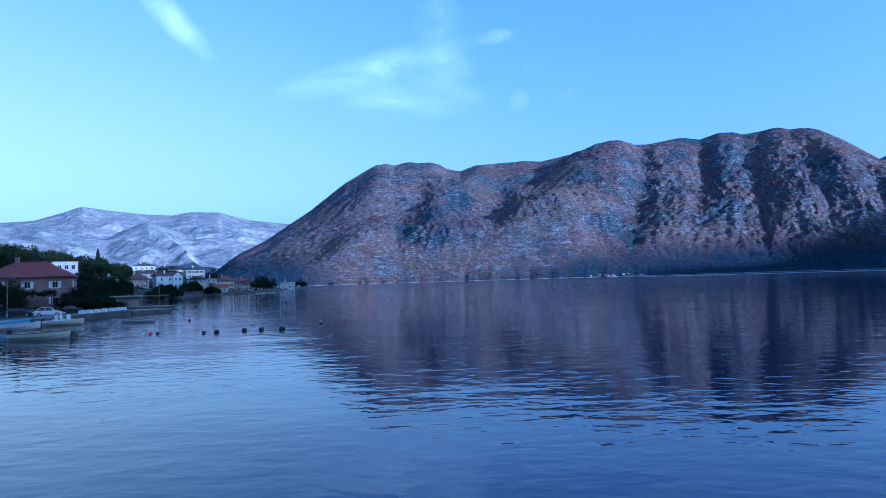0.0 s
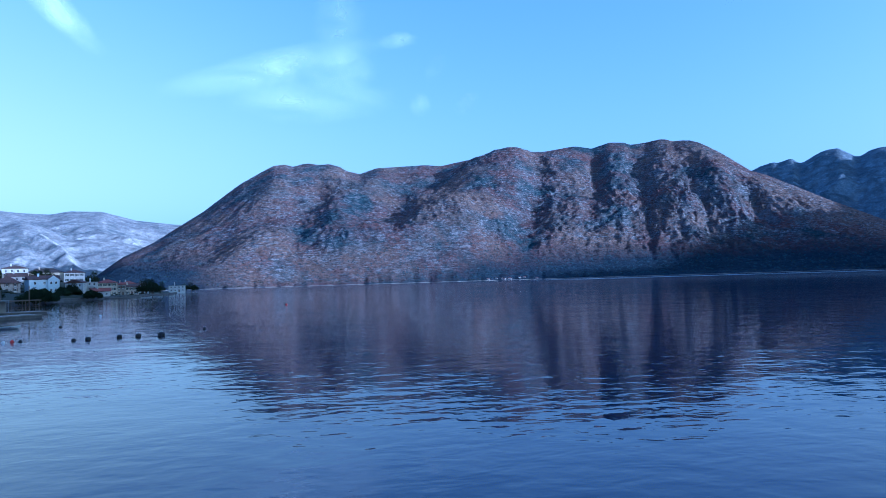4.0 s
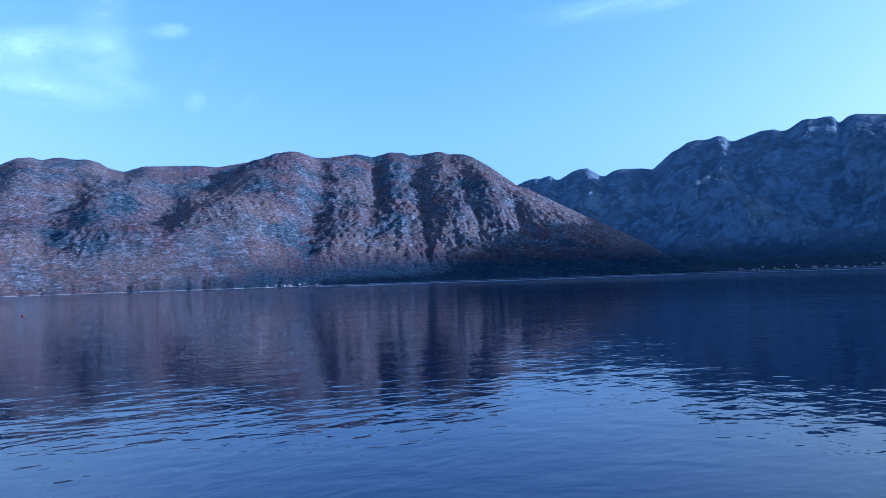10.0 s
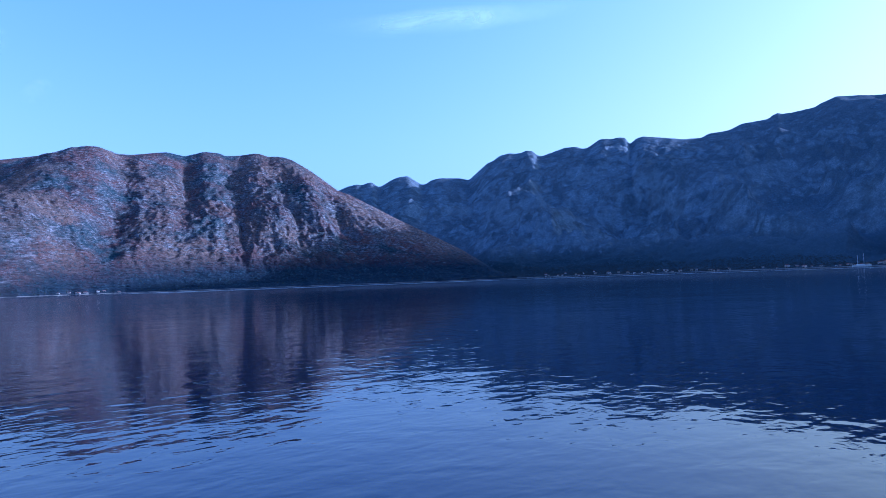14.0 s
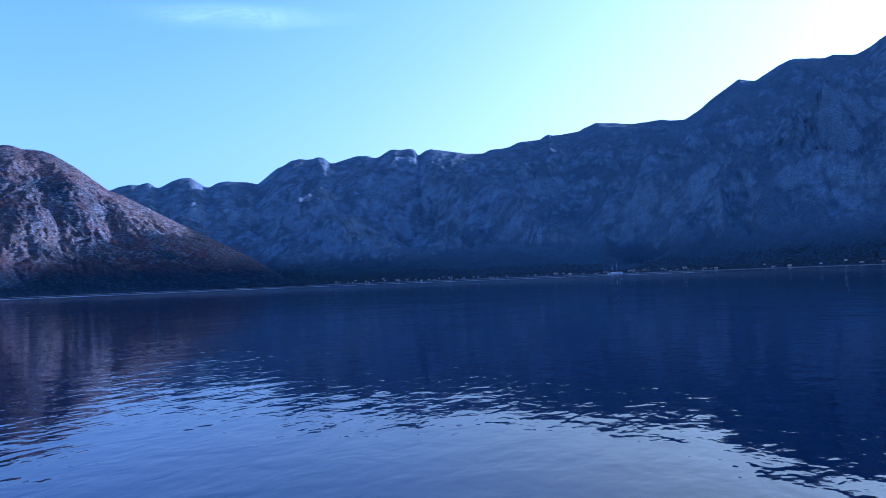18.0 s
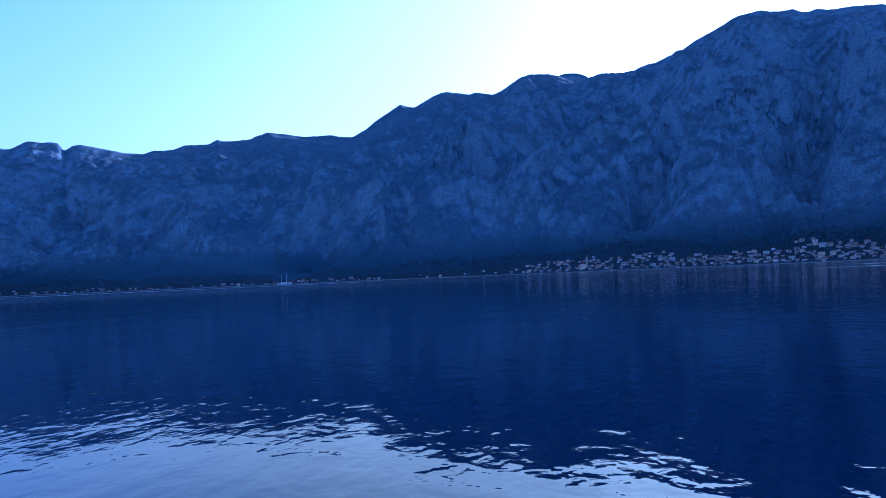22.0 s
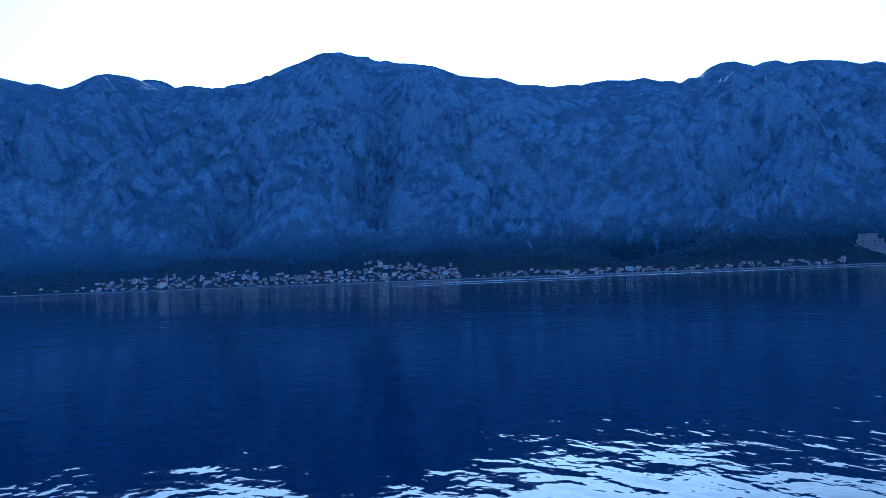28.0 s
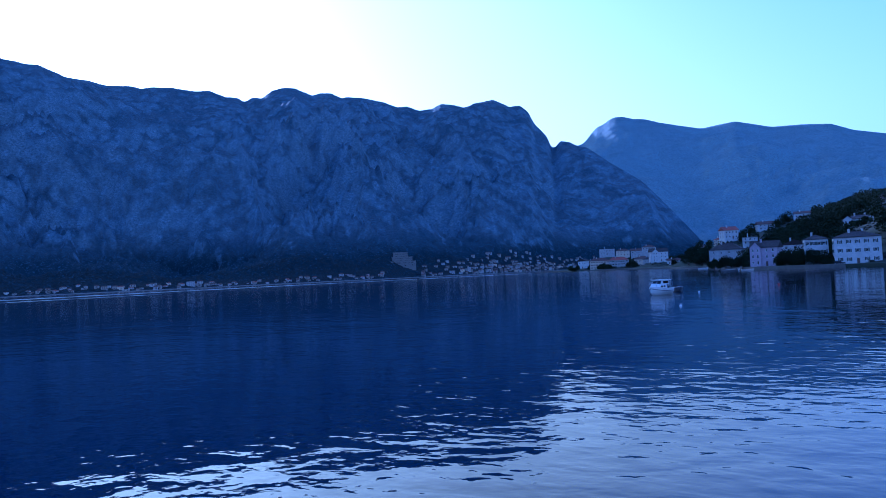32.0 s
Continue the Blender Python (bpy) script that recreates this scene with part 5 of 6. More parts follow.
slab("pier", (-57.5, 84), (-56.8, 102), 4.6, -2, 0.42, M_QUAY, "low pale landing in front of the quay")
slab("pier", (-62, 124), (-55, 136), 5.0, -2, 0.66, M_QUAY, "stone mole at the end of the quay")
slab("pier", (-84, 146), (-63, 161), 5.5, -2, 0.6, M_QUAY, "low stone pier with a hut")
slab("pier", (-117, 368), (-106, 372), 3.0, -2, 0.7, M_QUAY, "small grey stone jetty at the shore")
slab("pier", (30, -338), (33, -322), 3.0, -2, 0.7, M_QUAY, "small grey stone jetty at the shore")
slab("pier", (56, -470), (66, -460), 3.0, -2, 0.7, M_QUAY, "small grey stone jetty at the shore")
slab("pier", (250, -790), (290, -812), 4.0, -2, 0.8, M_QUAY, "low stone mole at the point")

M_WOOD = surface("weathered_wood", (0.2, 0.15, 0.1), (0.14, 0.11, 0.08), 0.8, 5.0, 0.01)
M_TARP = surface("pale_blue_tarpaulin", (0.32, 0.52, 0.62), (0.26, 0.44, 0.55), 0.6, 2.0, 0.02)
M_GEL = surface("white_hull_paint", (0.8, 0.8, 0.79), (0.7, 0.71, 0.71), 0.3, 1.5, 0.002)
M_CREAM = surface("cream_hull_paint", (0.66, 0.62, 0.5), (0.58, 0.54, 0.44), 0.4, 1.5, 0.004)
M_NAVY = surface("dark_blue_paint", (0.015, 0.025, 0.06), (0.02, 0.03, 0.07), 0.35, 2.0, 0.0)
M_RUBBER = surface("black_rubber", (0.014, 0.014, 0.015), (0.022, 0.022, 0.022), 0.6, 5.0, 0.003)
M_RED = surface("red_plastic", (0.4, 0.03, 0.025), (0.32, 0.025, 0.02), 0.45, 3.0, 0.002)
M_CAR_W = surface("white_car_paint", (0.78, 0.78, 0.78), (0.74, 0.74, 0.75), 0.25, 0.6, 0.0)
M_CAR_D = surface("dark_car_paint", (0.02, 0.022, 0.028), (0.026, 0.028, 0.034), 0.25, 0.6, 0.0)

# stone hut with a flat awning on the pier
hut = thing("hut", "open stone hut with a flat awning on the pier", "hut", facing(-70.5, 154, 0.61, 8))
bm = bmesh.new()
facade(bm, 5.2, 0, 2.3, [(-2.2, -1.0, 0.7, 1.8), (-0.4, 0.6, 0.02, 2.0), (1.2, 2.3, 0.7, 1.8)], lambda u, e, z: Vector((u, -1.6 + e, z)))
box(bm, -2.6, 2.6, -1.38, 1.6, 0, 2.3)
part("wall", bm, M_PLASTER["stone"], hut)
bm = bmesh.new()
box(bm, -3.0, 3.0, -2.6, 1.9, 2.304, 2.5)
part("roof", bm, M_CONCRETE, hut)
for x in (-2.8, 0, 2.8):
    bm = bmesh.new()
    rod(bm, (x, -2.45, 0), (x, -2.45, 2.3), 0.06)
    part("post", bm, M_METAL, hut)
for x, y, h in ((-70, 157.5, 4.5), (-65.5, 160, 5.5)):
    p = thing("mooring_post", "tall wooden mooring post on the pier", "post", pose(x, y, 0.58))
    bm = bmesh.new()
    rod(bm, (0, 0, 0), (0, 0, h), 0.12, 0.09)
    part("pole", bm, M_WOOD, p)
    bm = bmesh.new()
    rod(bm, (0, 0, h + 0.004), (0, 0, h + 0.12), 0.14, 0.05)
    part("cap", bm, M_METAL, p)

# open boat shelter on the pier: posts, beams and slats
shelter = thing("boat_shelter", "open wooden boat shelter with roof slats on the pier", "shelter", pose(-66.0, 158.6, 0.63, 0, 0, 35.5))
for x in (-2.6, 0, 2.6):
    for y in (-1.3, 1.3):
        bm = bmesh.new()
        rod(bm, (x, y, -0.02), (x, y, 2.2), 0.07)
        part("post", bm, M_WOOD, shelter)
for y in (-1.3, 1.3):
    bm = bmesh.new()
    box(bm, -3.0, 3.0, y - 0.07, y + 0.07, 2.204, 2.36)
    part("beam", bm, M_WOOD, shelter)
for k in range(9):
    bm = bmesh.new()
    x = -2.8 + k * 0.7
    box(bm, x - 0.06, x + 0.06, -1.7, 1.7, 2.364, 2.46)
    part("slat", bm, M_WOOD, shelter)
bm = bmesh.new()
for z in (0.5, 0.95):
    rod(bm, (-2.6, -1.3, z), (2.6, -1.3, z), 0.035, sides=6)
part("railing", bm, M_WOOD, shelter)


# ---- boats ----
def hull_rings(L, B, depth, n=13, rake=0.5, flare=0.75):
    rings = []
    for k in range(n):
        f = k / (n - 1)
        w = B / 2 * (0.82 + 0.18 * min(1, f * 4)) * (1 - max(0, (f - 0.45) / 0.55) ** 2.2) + 0.015
        keel = -0.25 * depth + 0.55 * depth * max(0, (f - 0.7) / 0.3) ** 2
        sheer = depth * (0.75 + 0.3 * f * f)
        x = -L / 2 + L * f + rake * 0.0
        rings.append((x, w, keel, sheer))
    return rings


def boat_shell(L, B, depth):
    bm = bmesh.new()
    rings = []
    for x, w, keel, sheer in hull_rings(L, B, depth):
        t = 0.05
        wi = max(w - t, 0.006)
        rings.append([(x, 0, keel), (x, -0.6 * w, keel + 0.25 * (sheer - keel)), (x, -0.92 * w, keel + 0.6 * (sheer - keel)), (x, -w, sheer),
                      (x, -wi, sheer), (x, -0.85 * wi, keel + 0.6 * (sheer - keel)), (x, -0.5 * wi, keel + 0.34 * (sheer - keel)),
                      (x, 0, keel + 0.25 * (sheer - keel)),
                      (x, 0.5 * wi, keel + 0.34 * (sheer - keel)), (x, 0.85 * wi, keel + 0.6 * (sheer - keel)), (x, wi, sheer), (x, w, sheer),
                      (x, 0.92 * w, keel + 0.6 * (sheer - keel)), (x, 0.6 * w, keel + 0.25 * (sheer - keel))])
    loft(bm, rings)
    x, w, keel, sheer = hull_rings(L, B, depth)[0]
    box(bm, x, x + 0.06, -0.8 * w, 0.8 * w, keel + 0.15, sheer)
    return bm


def gunwale(L, B, depth):
    bm = bmesh.new()
    pts = hull_rings(L, B, depth)
    for sgn in (-1, 1):
        for (x0, w0, k0, s0), (x1, w1, k1, s1) in zip(pts, pts[1:]):
            rod(bm, (x0, sgn * w0, s0 + 0.01), (x1, sgn * w1, s1 + 0.01), 0.045, sides=6)
    return bm


def rowing_boat(label, x, y, turn, L=5.2, B=1.8, depth=0.75, mat=None, rim=None, tarp=None, engine=False):
    ob = thing("boat", label, "boat", pose(x, y, 0.0, 0, 0, turn), "small boats")
    hull = part("hull", boat_shell(L, B, depth), mat or M_GEL, ob, smooth=False)
    part("gunwale", gunwale(L, B, depth), rim or M_WOOD, hull)
    for f in (-0.28, 0.02, 0.27):
        bm = bmesh.new()
        w = B / 2 * (0.9 if f < 0.2 else 0.7)
        box(bm, f * L - 0.13, f * L + 0.13, -w, w, depth * 0.5, depth * 0.5 + 0.045)
        part("bench", bm, M_WOOD, ob)
    if tarp:
        bm = bmesh.new()
        rings = []
        for xx, w, keel, sheer in hull_rings(L, B, depth)[1:11]:
            rings.append([(xx, w * math.cos(a) * 1.03, sheer + 0.03 + 0.42 * math.sin(a)) for a in (math.pi * k / 8 for k in range(9))])
        loft(bm, rings, close=False, caps=False)
        bmesh.ops.solidify(bm, geom=bm.faces[:], thickness=0.02)
        part("cover", bm, tarp, ob, "pale blue cover")
    if engine:
        bm = bmesh.new()
        box(bm, -L / 2 - 0.35, -L / 2 - 0.02, -0.16, 0.16, depth * 0.6, depth * 0.6 + 0.5)
        box(bm, -L / 2 - 0.22, -L / 2 - 0.1, -0.05, 0.05, -0.3, depth * 0.6)
        part("outboard_motor", bm, M_RUBBER, ob)
    return ob


rowing_boat("white open wooden boat afloat near the quay", -39.5, 68, -2, 5.8, 1.9, 0.8, M_CREAM, M_WOOD, engine=True)
rowing_boat("small boat under a pale blue cover by the quay", -52.8, 85.5, 6, 6.0, 2.2, 0.95, M_GEL, M_PAINT, M_TARP)
rowing_boat("small open boat with white seats by the quay", -51.6, 94.5, 10, 5.0, 1.9, 0.8, M_CREAM, M_PAINT, engine=True)
rowing_boat("low white open boat on the water", -42.5, 97, -8, 4.6, 1.6, 0.5, M_GEL, M_WOOD)
rowing_boat("white dinghy pulled up by the pier", -76, 146, 20, 4.0, 1.5, 0.6, M_GEL, M_PAINT)
rowing_boat("small white boat moored off the village", -98, 372, 15, 5.0, 1.8, 0.7, M_GEL, M_NAVY)
rowing_boat("small white boat moored off the village", -96, 386, -10, 5.0, 1.8, 0.7, M_GEL, M_NAVY)
rowing_boat("white boat moored below the village", 31, -342, 170, 6.0, 2.1, 0.9, M_GEL, M_NAVY, engine=True)
rowing_boat("white boat moored at the quay", 55, -452, 150, 6.5, 2.2, 1.0, M_GEL, M_PAINT)
rowing_boat("white boat moored at the quay", 24, -328, 190, 5.0, 1.9, 0.8, M_GEL, M_WOOD)
rowing_boat("small dark boat moored behind the cruiser", 25, -121, 105, 4.6, 1.7, 0.75, M_NAVY, M_PAINT, engine=True)
for k, (x, y) in enumerate(((-53.6, 95.9), (-52.4, 97.1), (-52.9, 96.4))):
    ch = thing("boat_chair", "white plastic seat in the open boat", "chair", pose(x, y, 0.4, 0, 0, 40 * k), "boat seats")
    bm = bmesh.new()
    box(bm, -0.25, 0.25, -0.25, 0.25, 0.0, 0.4)
    part("seat", bm, M_PAINT, ch)
    bm = bmesh.new()
    box(bm, -0.25, 0.25, 0.2, 0.28, 0.404, 0.95)
    part("backrest", bm, M_PAINT, ch)


def cruiser(x, y, turn):
    ob = thing("cabin_cruiser", "white cabin cruiser with a dark waterline stripe at anchor", "boat", pose(x, y, 0, 0, 0, turn))
    L, B, D = 6.2, 2.5, 1.25
    hull = part("hull", boat_shell(L, B, D), M_GEL, ob)
    bm = bmesh.new()
    pts = hull_rings(L * 1.003, B * 1.01, D)
    for sgn in (-1, 1):
        for (x0, w0, k0, s0), (x1, w1, k1, s1) in zip(pts, pts[1:]):
            rod(bm, (x0, sgn * (w0 * 0.965 + 0.01), k0 + 0.72 * (s0 - k0)), (x1, sgn * (w1 * 0.965 + 0.01), k1 + 0.72 * (s1 - k1)), 0.05, sides=6)
    part("stripe", bm, M_NAVY, hull, "dark blue stripe")
    bm = bmesh.new()
    ring = [(px, w - 0.06, s) for px, w, kk, s in pts]
    loft(bm, [[(px, -max(w, 0.01), s - 0.05), (px, max(w, 0.01), s - 0.05), (px, max(w, 0.01), s + 0.01), (px, -max(w, 0.01), s + 0.01)] for px, w, s in ring])
    part("deck", bm, M_GEL, ob)
    zc = D * 0.8
    bm = bmesh.new()
    loft(bm, [[(-0.6, -1.0, zc), (1.9, -0.85, zc), (1.9, 0.85, zc), (-0.6, 1.0, zc)], [(-0.5, -0.92, zc + 0.62), (1.2, -0.75, zc + 0.62), (1.2, 0.75, zc + 0.62), (-0.5, 0.92, zc + 0.62)]])
    cabin = part("cabin", bm, M_GEL, ob)
    bm = bmesh.new()
    loft(bm, [[(-1.5, -0.95, zc + 0.63), (1.1, -0.78, zc + 0.63), (1.1, 0.78, zc + 0.63), (-1.5, 0.95, zc + 0.63)], [(-1.4, -0.85, zc + 1.2), (0.5, -0.68, zc + 1.2), (0.5, 0.68, zc + 1.2), (-1.4, 0.85, zc + 1.2)]])
    part("wheelhouse", bm, M_GEL, cabin)
    for sgn in (-1, 1):
        for x0, x1 in ((-1.3, -0.65), (-0.55, 0.05), (0.12, 0.55)):
            bm = bmesh.new()
            p = [(x0, sgn * 0.945, zc + 0.74), (x1, sgn * 0.9, zc + 0.74), (x1 - 0.03, sgn * 0.83, zc + 1.1), (x0, sgn * 0.89, zc + 1.1)]
            vs = [bm.verts.new(q) for q in p]
            bm.faces.new(vs)
            bmesh.ops.solidify(bm, geom=bm.faces[:], thickness=0.02)
            part("side_window", bm, M_GLASS, cabin)
        bm = bmesh.new()
        for k in range(2):
            box(bm, 0.1 + k * 0.8, 0.6 + k * 0.75, sgn * (0.95 - 0.06 * k) - 0.03, sgn * (0.95 - 0.06 * k) + 0.03, zc + 0.2, zc + 0.42)
        part("porthole", bm, M_GLASS, cabin)
    for y0, y1 in ((-0.66, -0.03), (0.03, 0.66)):
        bm = bmesh.new()
        vs = [bm.verts.new(q) for q in ((1.06, y0, zc + 0.7), (1.06, y1, zc + 0.7), (0.64, y1 * 0.92, zc + 1.14), (0.64, y0 * 0.92, zc + 1.14))]
        bm.faces.new(vs)
        bmesh.ops.solidify(bm, geom=bm.faces[:], thickness=0.03)
        part("windscreen", bm, M_GLASS, cabin)
    bm = bmesh.new()
    box(bm, -2.3, 0.65, -0.92, 0.92, zc + 1.204, zc + 1.28)
    part("hard_top", bm, M_GEL, ob)
    bm = bmesh.new()
    for sgn in (-1, 1):
        rod(bm, (-2.2, sgn * 0.85, zc), (-2.2, sgn * 0.85, zc + 1.2), 0.03)
        rod(bm, (1.2, sgn * 0.95, zc + 0.1), (1.2, sgn * 0.95, zc + 0.6), 0.02)
        rod(bm, (2.4, sgn * 0.6, zc + 0.3), (2.4, sgn * 0.6, zc + 0.75), 0.02)
        rod(bm, (1.2, sgn * 0.95, zc + 0.6), (2.4, sgn * 0.6, zc + 0.75), 0.02)
        rod(bm, (2.4, sgn * 0.6, zc + 0.75), (3.2, 0, zc + 0.85), 0.02)
    part("rail", bm, M_METAL, ob, "bright metal rail")
    bm = bmesh.new()
    rod(bm, (-0.6, 0, zc + 1.28), (-0.7, 0, zc + 1.9), 0.025)
    box(bm, -0.8, -0.5, -0.35, 0.35, zc + 1.6, zc + 1.64)
    part("mast", bm, M_METAL, ob)
    bm = bmesh.new()
    box(bm, -3.75, -3.42, -0.2, 0.2, 0.5, 1.1)
    box(bm, -3.6, -3.48, -0.06, 0.06, -0.4, 0.5)
    part("outboard_motor", bm, M_RUBBER, ob)


cruiser(26, -109, 76)


def ship(x, y, az):
    ob = thing("sailing_ship", "two-masted sailing ship moored at the far shore", "ship", pose(x, y, 0, 0, 0, -az + 15))
    hull = part("hull", boat_shell(34, 7, 4.0), M_GEL, ob)
    bm = bmesh.new()
    box(bm, -9, 5, -2.2, 2.2, 2.2, 5.2)
    part("deckhouse", bm, M_GEL, hull)
    for px, h in ((-7, 24), (4, 27)):
        bm = bmesh.new()
        rod(bm, (px, 0, 1.5), (px, 0, h), 0.35, 0.15)
        for z, w in ((h * 0.55, 5), (h * 0.78, 3.5)):
            rod(bm, (px - 0.2, -w, z), (px - 0.2, w, z), 0.16)
        part("mast", bm, M_PAINT, ob)
    bm = bmesh.new()
    rod(bm, (15.5, 0, 3.6), (22, 0, 6.5), 0.25, 0.1)
    for a, b in (((22, 0, 6.5), (4, 0, 26)), ((4, 0, 26), (-7, 0, 23.5)), ((-7, 0, 23.5), (-16, 0, 4))):
        rod(bm, a, b, 0.06, sides=4)
    part("rigging", bm, M_WOOD, ob)


ship(1535, 495, 72.15)


# ---- buoys ----
def buoy(x, y, r, mat, label, barrel=True):
    ob = thing("buoy", label, "buoy", pose(x, y, 0, rng.uniform(-6, 6), rng.uniform(-6, 6), 0), "mooring buoys")
    bm = bmesh.new()
    rings = []
    for z, f in ((-0.7, 0.6), (-0.5, 0.95), (0.0, 1.0), (0.55, 1.0), (0.85, 0.85), (1.0, 0.5)) if barrel else ((-0.8, 0.5), (-0.4, 0.92), (0, 1), (0.5, 0.85), (0.85, 0.5), (1, 0.15)):
        rings.append([(f * r * math.cos(k * math.pi / 7), f * r * math.sin(k * math.pi / 7), z * r * 1.15) for k in range(14)])
    loft(bm, rings)
    part("float", bm, mat, ob, smooth=True)
    bm = bmesh.new()
    for k in range(8):
        a, b = k * math.pi / 8, (k + 1) * math.pi / 8
        rod(bm, (0.16 * math.cos(a), 0, r * 1.15 + 0.12 * math.sin(a)), (0.16 * math.cos(b), 0, r * 1.15 + 0.12 * math.sin(b)), 0.025, sides=5)
    part("ring", bm, M_METAL, ob)


for x, y, r in ((-24.2, 70, 0.19), (-23.0, 70.3, 0.25), (-20.7, 72, 0.25), (-19, 72.2, 0.27), (-16.8, 72, 0.33)):
    buoy(x, y, r, M_RUBBER, "black barrel mooring buoy afloat")
for x, y, r, mt, lb in ((-14.4, 81, 0.18, M_RUBBER, "small dark buoy"), (-35.5, 97, 0.22, M_RUBBER, "small dark buoy"), (-41, 181, 0.35, M_RUBBER, "small dark buoy"),
                        (-42, 132, 0.22, M_GEL, "small white buoy"), (-30, 71, 0.2, M_RED, "small red buoy"), (-29.4, 71.3, 0.18, M_RUBBER, "small dark buoy"), (-30.6, 70.6, 0.16, M_GEL, "small white buoy"),
                        (-12, 165, 0.3, M_RED, "small red buoy"), (19, -79, 0.16, M_GEL, "small white buoy"), (10, -138, 0.22, M_RED, "small orange buoy"), (21, -115, 0.16, M_GEL, "small white buoy")):
    buoy(x, y, r, mt, lb + " afloat on calm water", False)


# ---- cars, lamp and small things on the quay ----
def car(label, x, y, z, turn, paint, L=4.4):
    ob = thing("car", label, "car", pose(x, y, z, 0, 0, turn), "parked cars")
    k = L / 4.4
    side = [(-2.15, 0.35), (-2.2, 0.75), (-2.05, 0.92), (-1.5, 0.98), (0.75, 0.95), (1.7, 0.84), (2.12, 0.68), (2.2, 0.4), (2.1, 0.28), (-2.05, 0.28)]
    bm = bmesh.new()
    rings = [[(px * k * (0.98 if abs(w) > 0.8 else 1), w, pz) for px, pz in side] for w in (-0.86, -0.8, 0.8, 0.86)]
    loft(bm, rings)
    part("body", bm, paint, ob)
    bm = bmesh.new()
    loft(bm, [[(-1.75 * k, -0.76, 0.97), (0.95 * k, -0.76, 0.94), (0.95 * k, 0.76, 0.94), (-1.75 * k, 0.76, 0.97)],
              [(-1.15 * k, -0.58, 1.42), (0.2 * k, -0.58, 1.44), (0.2 * k, 0.58, 1.44), (-1.15 * k, 0.58, 1.42)]])
    cabin = part("cabin", bm, M_GLASS, ob, "dark glazed cabin")
    bm = bmesh.new()
    box(bm, -1.12 * k, 0.17 * k, -0.57, 0.57, 1.445, 1.48)
    for sgn in (-1, 1):
        for x0, x1 in ((-1.75, -1.15), (-0.45, -0.45), (0.97, 0.2)):
            rod(bm, (x0 * k, sgn * 0.77, 0.96), (x1 * k, sgn * 0.59, 1.44), 0.035, sides=5)
    part("roof", bm, paint, cabin)
    for px in (-1.35 * k, 1.38 * k):
        for sgn in (-1, 1):
            bm = bmesh.new()
            rod(bm, (px, sgn * 0.72, 0.32), (px, sgn * 0.89, 0.32), 0.32, sides=16)
            w = part("wheel", bm, M_RUBBER, ob)
            bm = bmesh.new()
            rod(bm, (px, sgn * 0.885, 0.32), (px, sgn * 0.9, 0.32), 0.2, sides=12)
            part("rim", bm, M_METAL, w)
    for sgn in (-1, 1):
        bm = bmesh.new()
        box(bm, 2.05 * k, 2.17 * k, sgn * 0.62 - 0.16, sgn * 0.62 + 0.16, 0.56, 0.7)
        part("headlight", bm, M_PAINT, ob)
        bm = bmesh.new()
        box(bm, -2.21 * k, -2.1 * k, sgn * 0.62 - 0.16, sgn * 0.62 + 0.16, 0.62, 0.8)
        part("tail_light", bm, M_RED, ob)


car("white saloon car parked on the quay", -61.2, 107.5, 0.745, 28, M_CAR_W, 3.9)
car("dark hatchback parked beside the white car", -60.6, 113.5, 0.745, 30, M_CAR_D, 4.0)
car("dark blue van-like car parked under the trees", -66.5, 108.5, 0.745, 20, M_CAR_D, 4.3)
car("dark car parked before the white waterfront house", -9.5, -309.5, 1.25, 172, M_CAR_D, 4.4)


def street_lamp(x, y, z, h=6.0):
    ob = thing("street_lamp", "slim grey street lamp on the quay", "street lamp", pose(x, y, z, 0, 0, 20))
    bm = bmesh.new()
    rod(bm, (0, 0, -0.2), (0, 0, h), 0.07, 0.045)
    rod(bm, (0, 0, -0.1), (0, 0, 0.9), 0.1, 0.09)
    part("pole", bm, M_METAL, ob)
    bm = bmesh.new()
    rod(bm, (0, 0, h), (0.7, 0, h + 0.1), 0.035)
    part("arm", bm, M_METAL, ob)
    bm = bmesh.new()
    box(bm, 0.6, 1.15, -0.12, 0.12, h + 0.03, h + 0.17)
    part("lamp_head", bm, M_METAL, ob)


street_lamp(-66.3, 105.5, 0.72)
for k in range(7):
    x, y = -57.8 + 0.05 * k, 111 + 2.3 * k
    b = thing("bollard", "short white painted block on the quay edge", "bollard", pose(x, y, 0.91, 0, 0, 5), "quay blocks")
    bm = bmesh.new()
    loft(bm, [[(-0.35, -0.6, 0), (0.35, -0.6, 0), (0.35, 0.6, 0), (-0.35, 0.6, 0)], [(-0.3, -0.55, 0.55), (0.3, -0.55, 0.55), (0.3, 0.55, 0.55), (-0.3, 0.55, 0.55)]])
    part("block", bm, M_PAINT, b)

# pergola and terrace in front of the rose house
perg = thing("pergola", "vine-covered pergola over the house terrace", "pergola", facing(-75.5, 127, 1.3, -10))
bm = bmesh.new()
for x in (-3.5, 0, 3.5):
    rod(bm, (x, -1.2, -0.5), (x, -1.2, 2.8), 0.08)
    rod(bm, (x, -1.2, 2.75), (x, 1.4, 2.85), 0.06)
part("frame", bm, M_WOOD, perg)
vine_rng = random.Random(5)
verts, faces = leaf_cloud([Vector((vine_rng.uniform(-4, 4), vine_rng.uniform(-1.6, 1.6), 2.95 + vine_rng.gauss(0, 0.18))) for k in range(240)], 0.3, vine_rng)
me = bpy.data.meshes.new("vine")
me.from_pydata(verts, [], faces)
me.materials.append(M_LEAF)
vine = new("vine", me)
vine.parent = perg


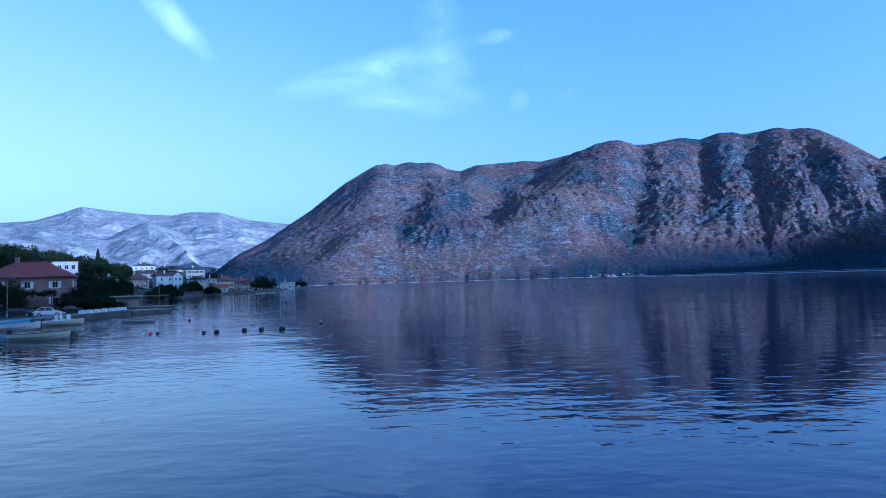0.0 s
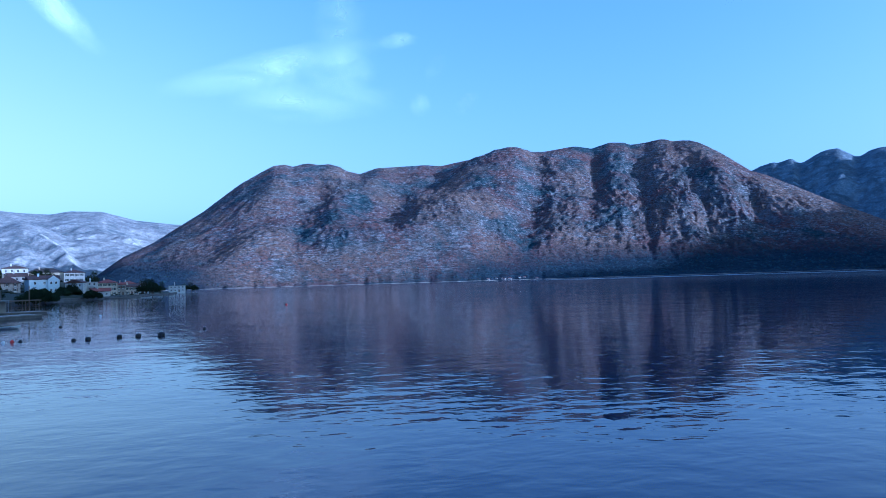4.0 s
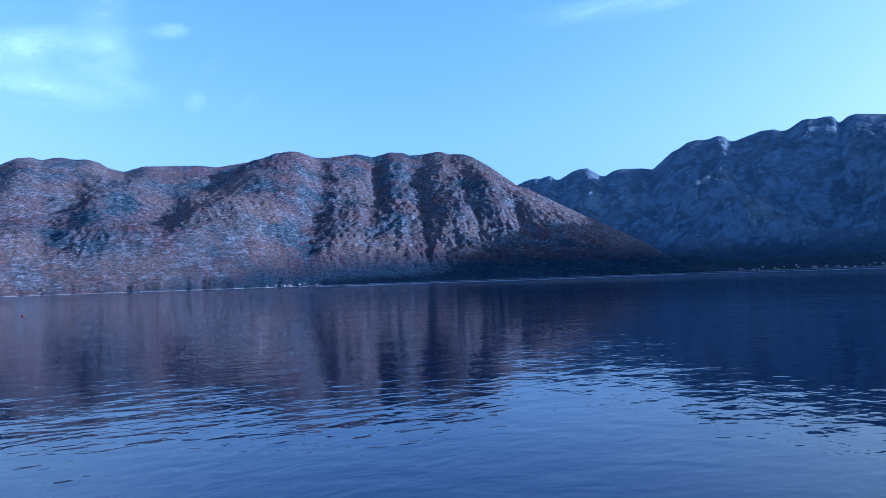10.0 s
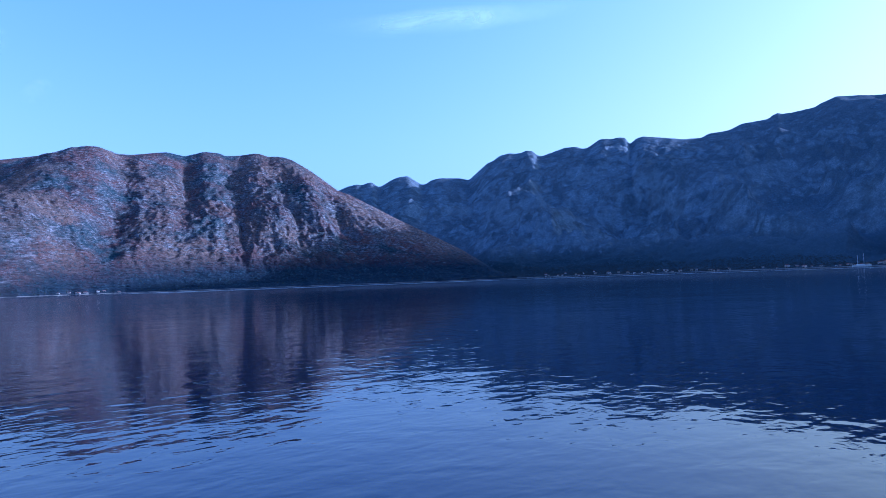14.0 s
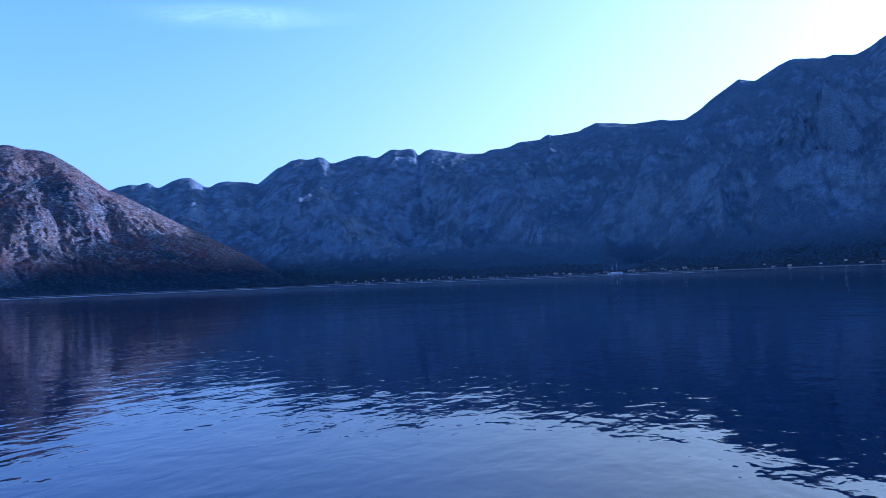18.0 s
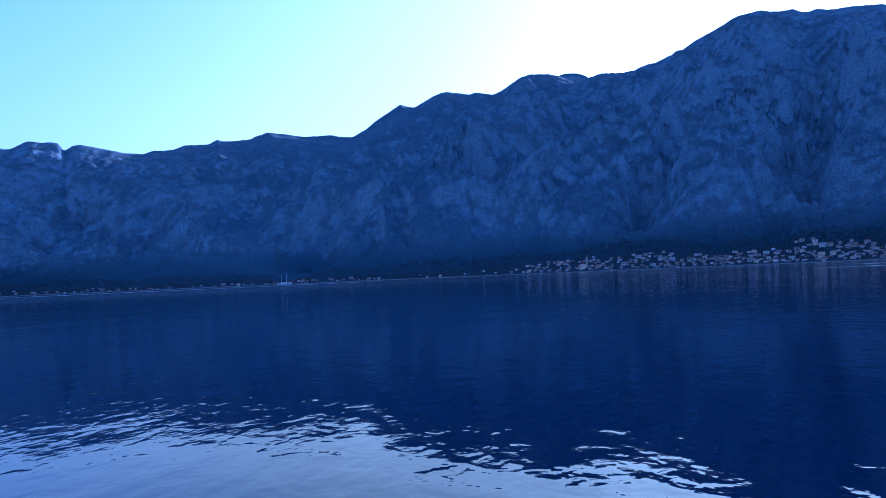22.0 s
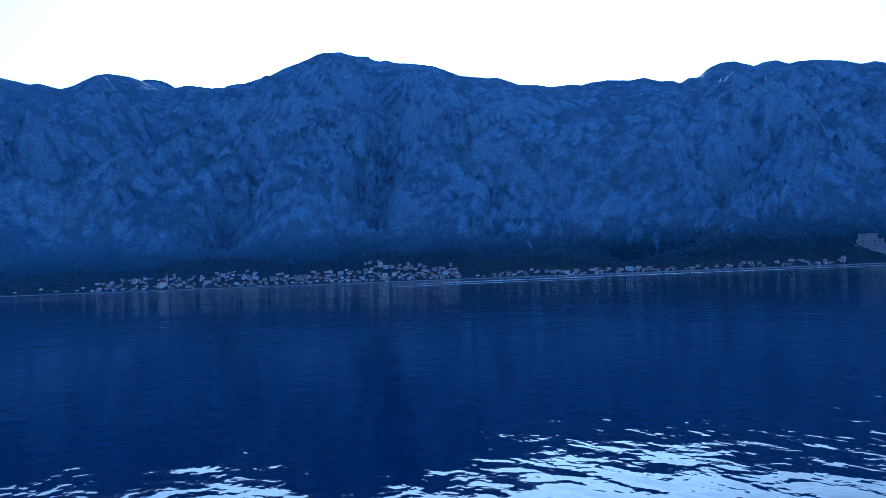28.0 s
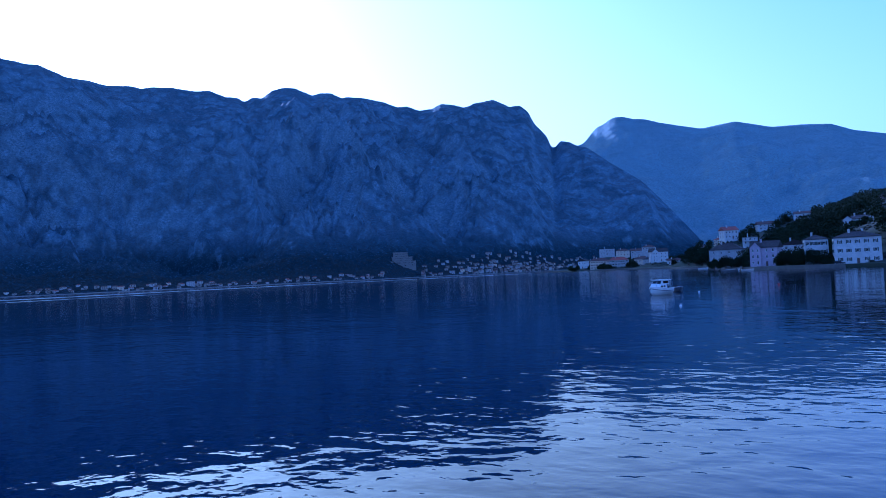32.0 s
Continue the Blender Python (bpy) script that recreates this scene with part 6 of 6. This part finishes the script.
# ---- high cirrus ----
def cloud_material():
    m = bpy.data.materials.new("cirrus")
    m.use_nodes = True
    nt = m.node_tree
    nt.nodes.remove(nt.nodes["Principled BSDF"])
    out = nt.nodes["Material Output"]
    tc = nt.nodes.new("ShaderNodeTexCoord")
    sep = nt.nodes.new("ShaderNodeSeparateXYZ")
    nt.links.new(tc.outputs["UV"], sep.inputs[0])
    fade = None
    for ax in ("X", "Y"):
        e = calc(nt, "MULTIPLY", sep.outputs[ax], calc(nt, "SUBTRACT", 1.0, sep.outputs[ax]))
        e = calc(nt, "POWER", calc(nt, "MULTIPLY", e, 4.0), 1.3)
        fade = e if fade is None else calc(nt, "MULTIPLY", fade, e)
    v = coords(nt, (0.0022, 0.0022, 0.0045))
    n = noise_tex(nt, v, 1.0, 6, 0.55, 0.8)
    a = calc(nt, "MULTIPLY", fade, ramp(nt, n, (0.26, 0.0), (0.7, 1.0)))
    a = calc(nt, "MINIMUM", calc(nt, "MULTIPLY", a, 0.26), 1.0)
    white = (0.95, 0.95, 0.95, 1)
    dif, tra, clear_ = nt.nodes.new("ShaderNodeBsdfDiffuse"), nt.nodes.new("ShaderNodeBsdfTranslucent"), nt.nodes.new("ShaderNodeBsdfTransparent")
    dif.inputs["Color"].default_value = tra.inputs["Color"].default_value = white
    both = nt.nodes.new("ShaderNodeAddShader")
    nt.links.new(dif.outputs[0], both.inputs[0])
    nt.links.new(tra.outputs[0], both.inputs[1])
    mixer = nt.nodes.new("ShaderNodeMixShader")
    nt.links.new(a, mixer.inputs[0])
    nt.links.new(clear_.outputs[0], mixer.inputs[1])
    nt.links.new(both.outputs[0], mixer.inputs[2])
    nt.links.new(mixer.outputs[0], out.inputs["Surface"])
    return m


M_CLOUD = cloud_material()


def cirrus(a0, e0, a1, e1, width, dist=4500.0):
    """A thin wisp from one bearing and height to another."""
    n, w = 40, 10
    f, g = np.meshgrid(np.linspace(0, 1, n), np.linspace(0, 1, w), indexing="ij")
    ca, ce = a0 + (a1 - a0) * f, e0 + (e1 - e0) * f
    ang = math.atan2(e1 - e0, a1 - a0)
    off = (g - 0.5) * width * (0.6 + 0.8 * np.sin(np.pi * f)) + 0.25 * width * lattice(f * 3, f * 0, 8)
    A, E = np.radians(ca - off * math.sin(ang)), np.radians(ce + off * math.cos(ang))
    R = dist + 60 * g
    ob = sheet("cirrus", R * np.cos(E) * np.sin(A), R * np.cos(E) * np.cos(A), R * np.sin(E), M_CLOUD)
    uv = ob.data.uv_layers.new(name="uv")
    li = np.zeros(len(ob.data.loops), dtype=np.int32)
    ob.data.loops.foreach_get("vertex_index", li)
    uv.data.foreach_set("uv", np.stack([f.ravel()[li], g.ravel()[li]], -1).astype(np.float32).ravel())
    tagged(ob, "thin wispy white cirrus cloud", "cloud", kind="structure")


for row in ((-14.5, 14.8, 4.5, 19.6, 2.2), (-9, 14.6, 5, 15.0, 2.8), (-3, 16.5, 3.5, 17.5, 2.6), (0.5, 17, 0.2, 24.5, 3.4), (3.2, 19.2, 6.8, 19.6, 1.0), (7.6, 16.2, 8.6, 18.4, 1.2), (5.8, 14.3, 7.8, 14.5, 1.4),
            (9.8, 13.6, 11.5, 15.2, 1.0), (-24.5, 23.0, -17.5, 17.2, 1.7), (31, 20.3, 53, 21.3, 1.6)):
    cirrus(*row)
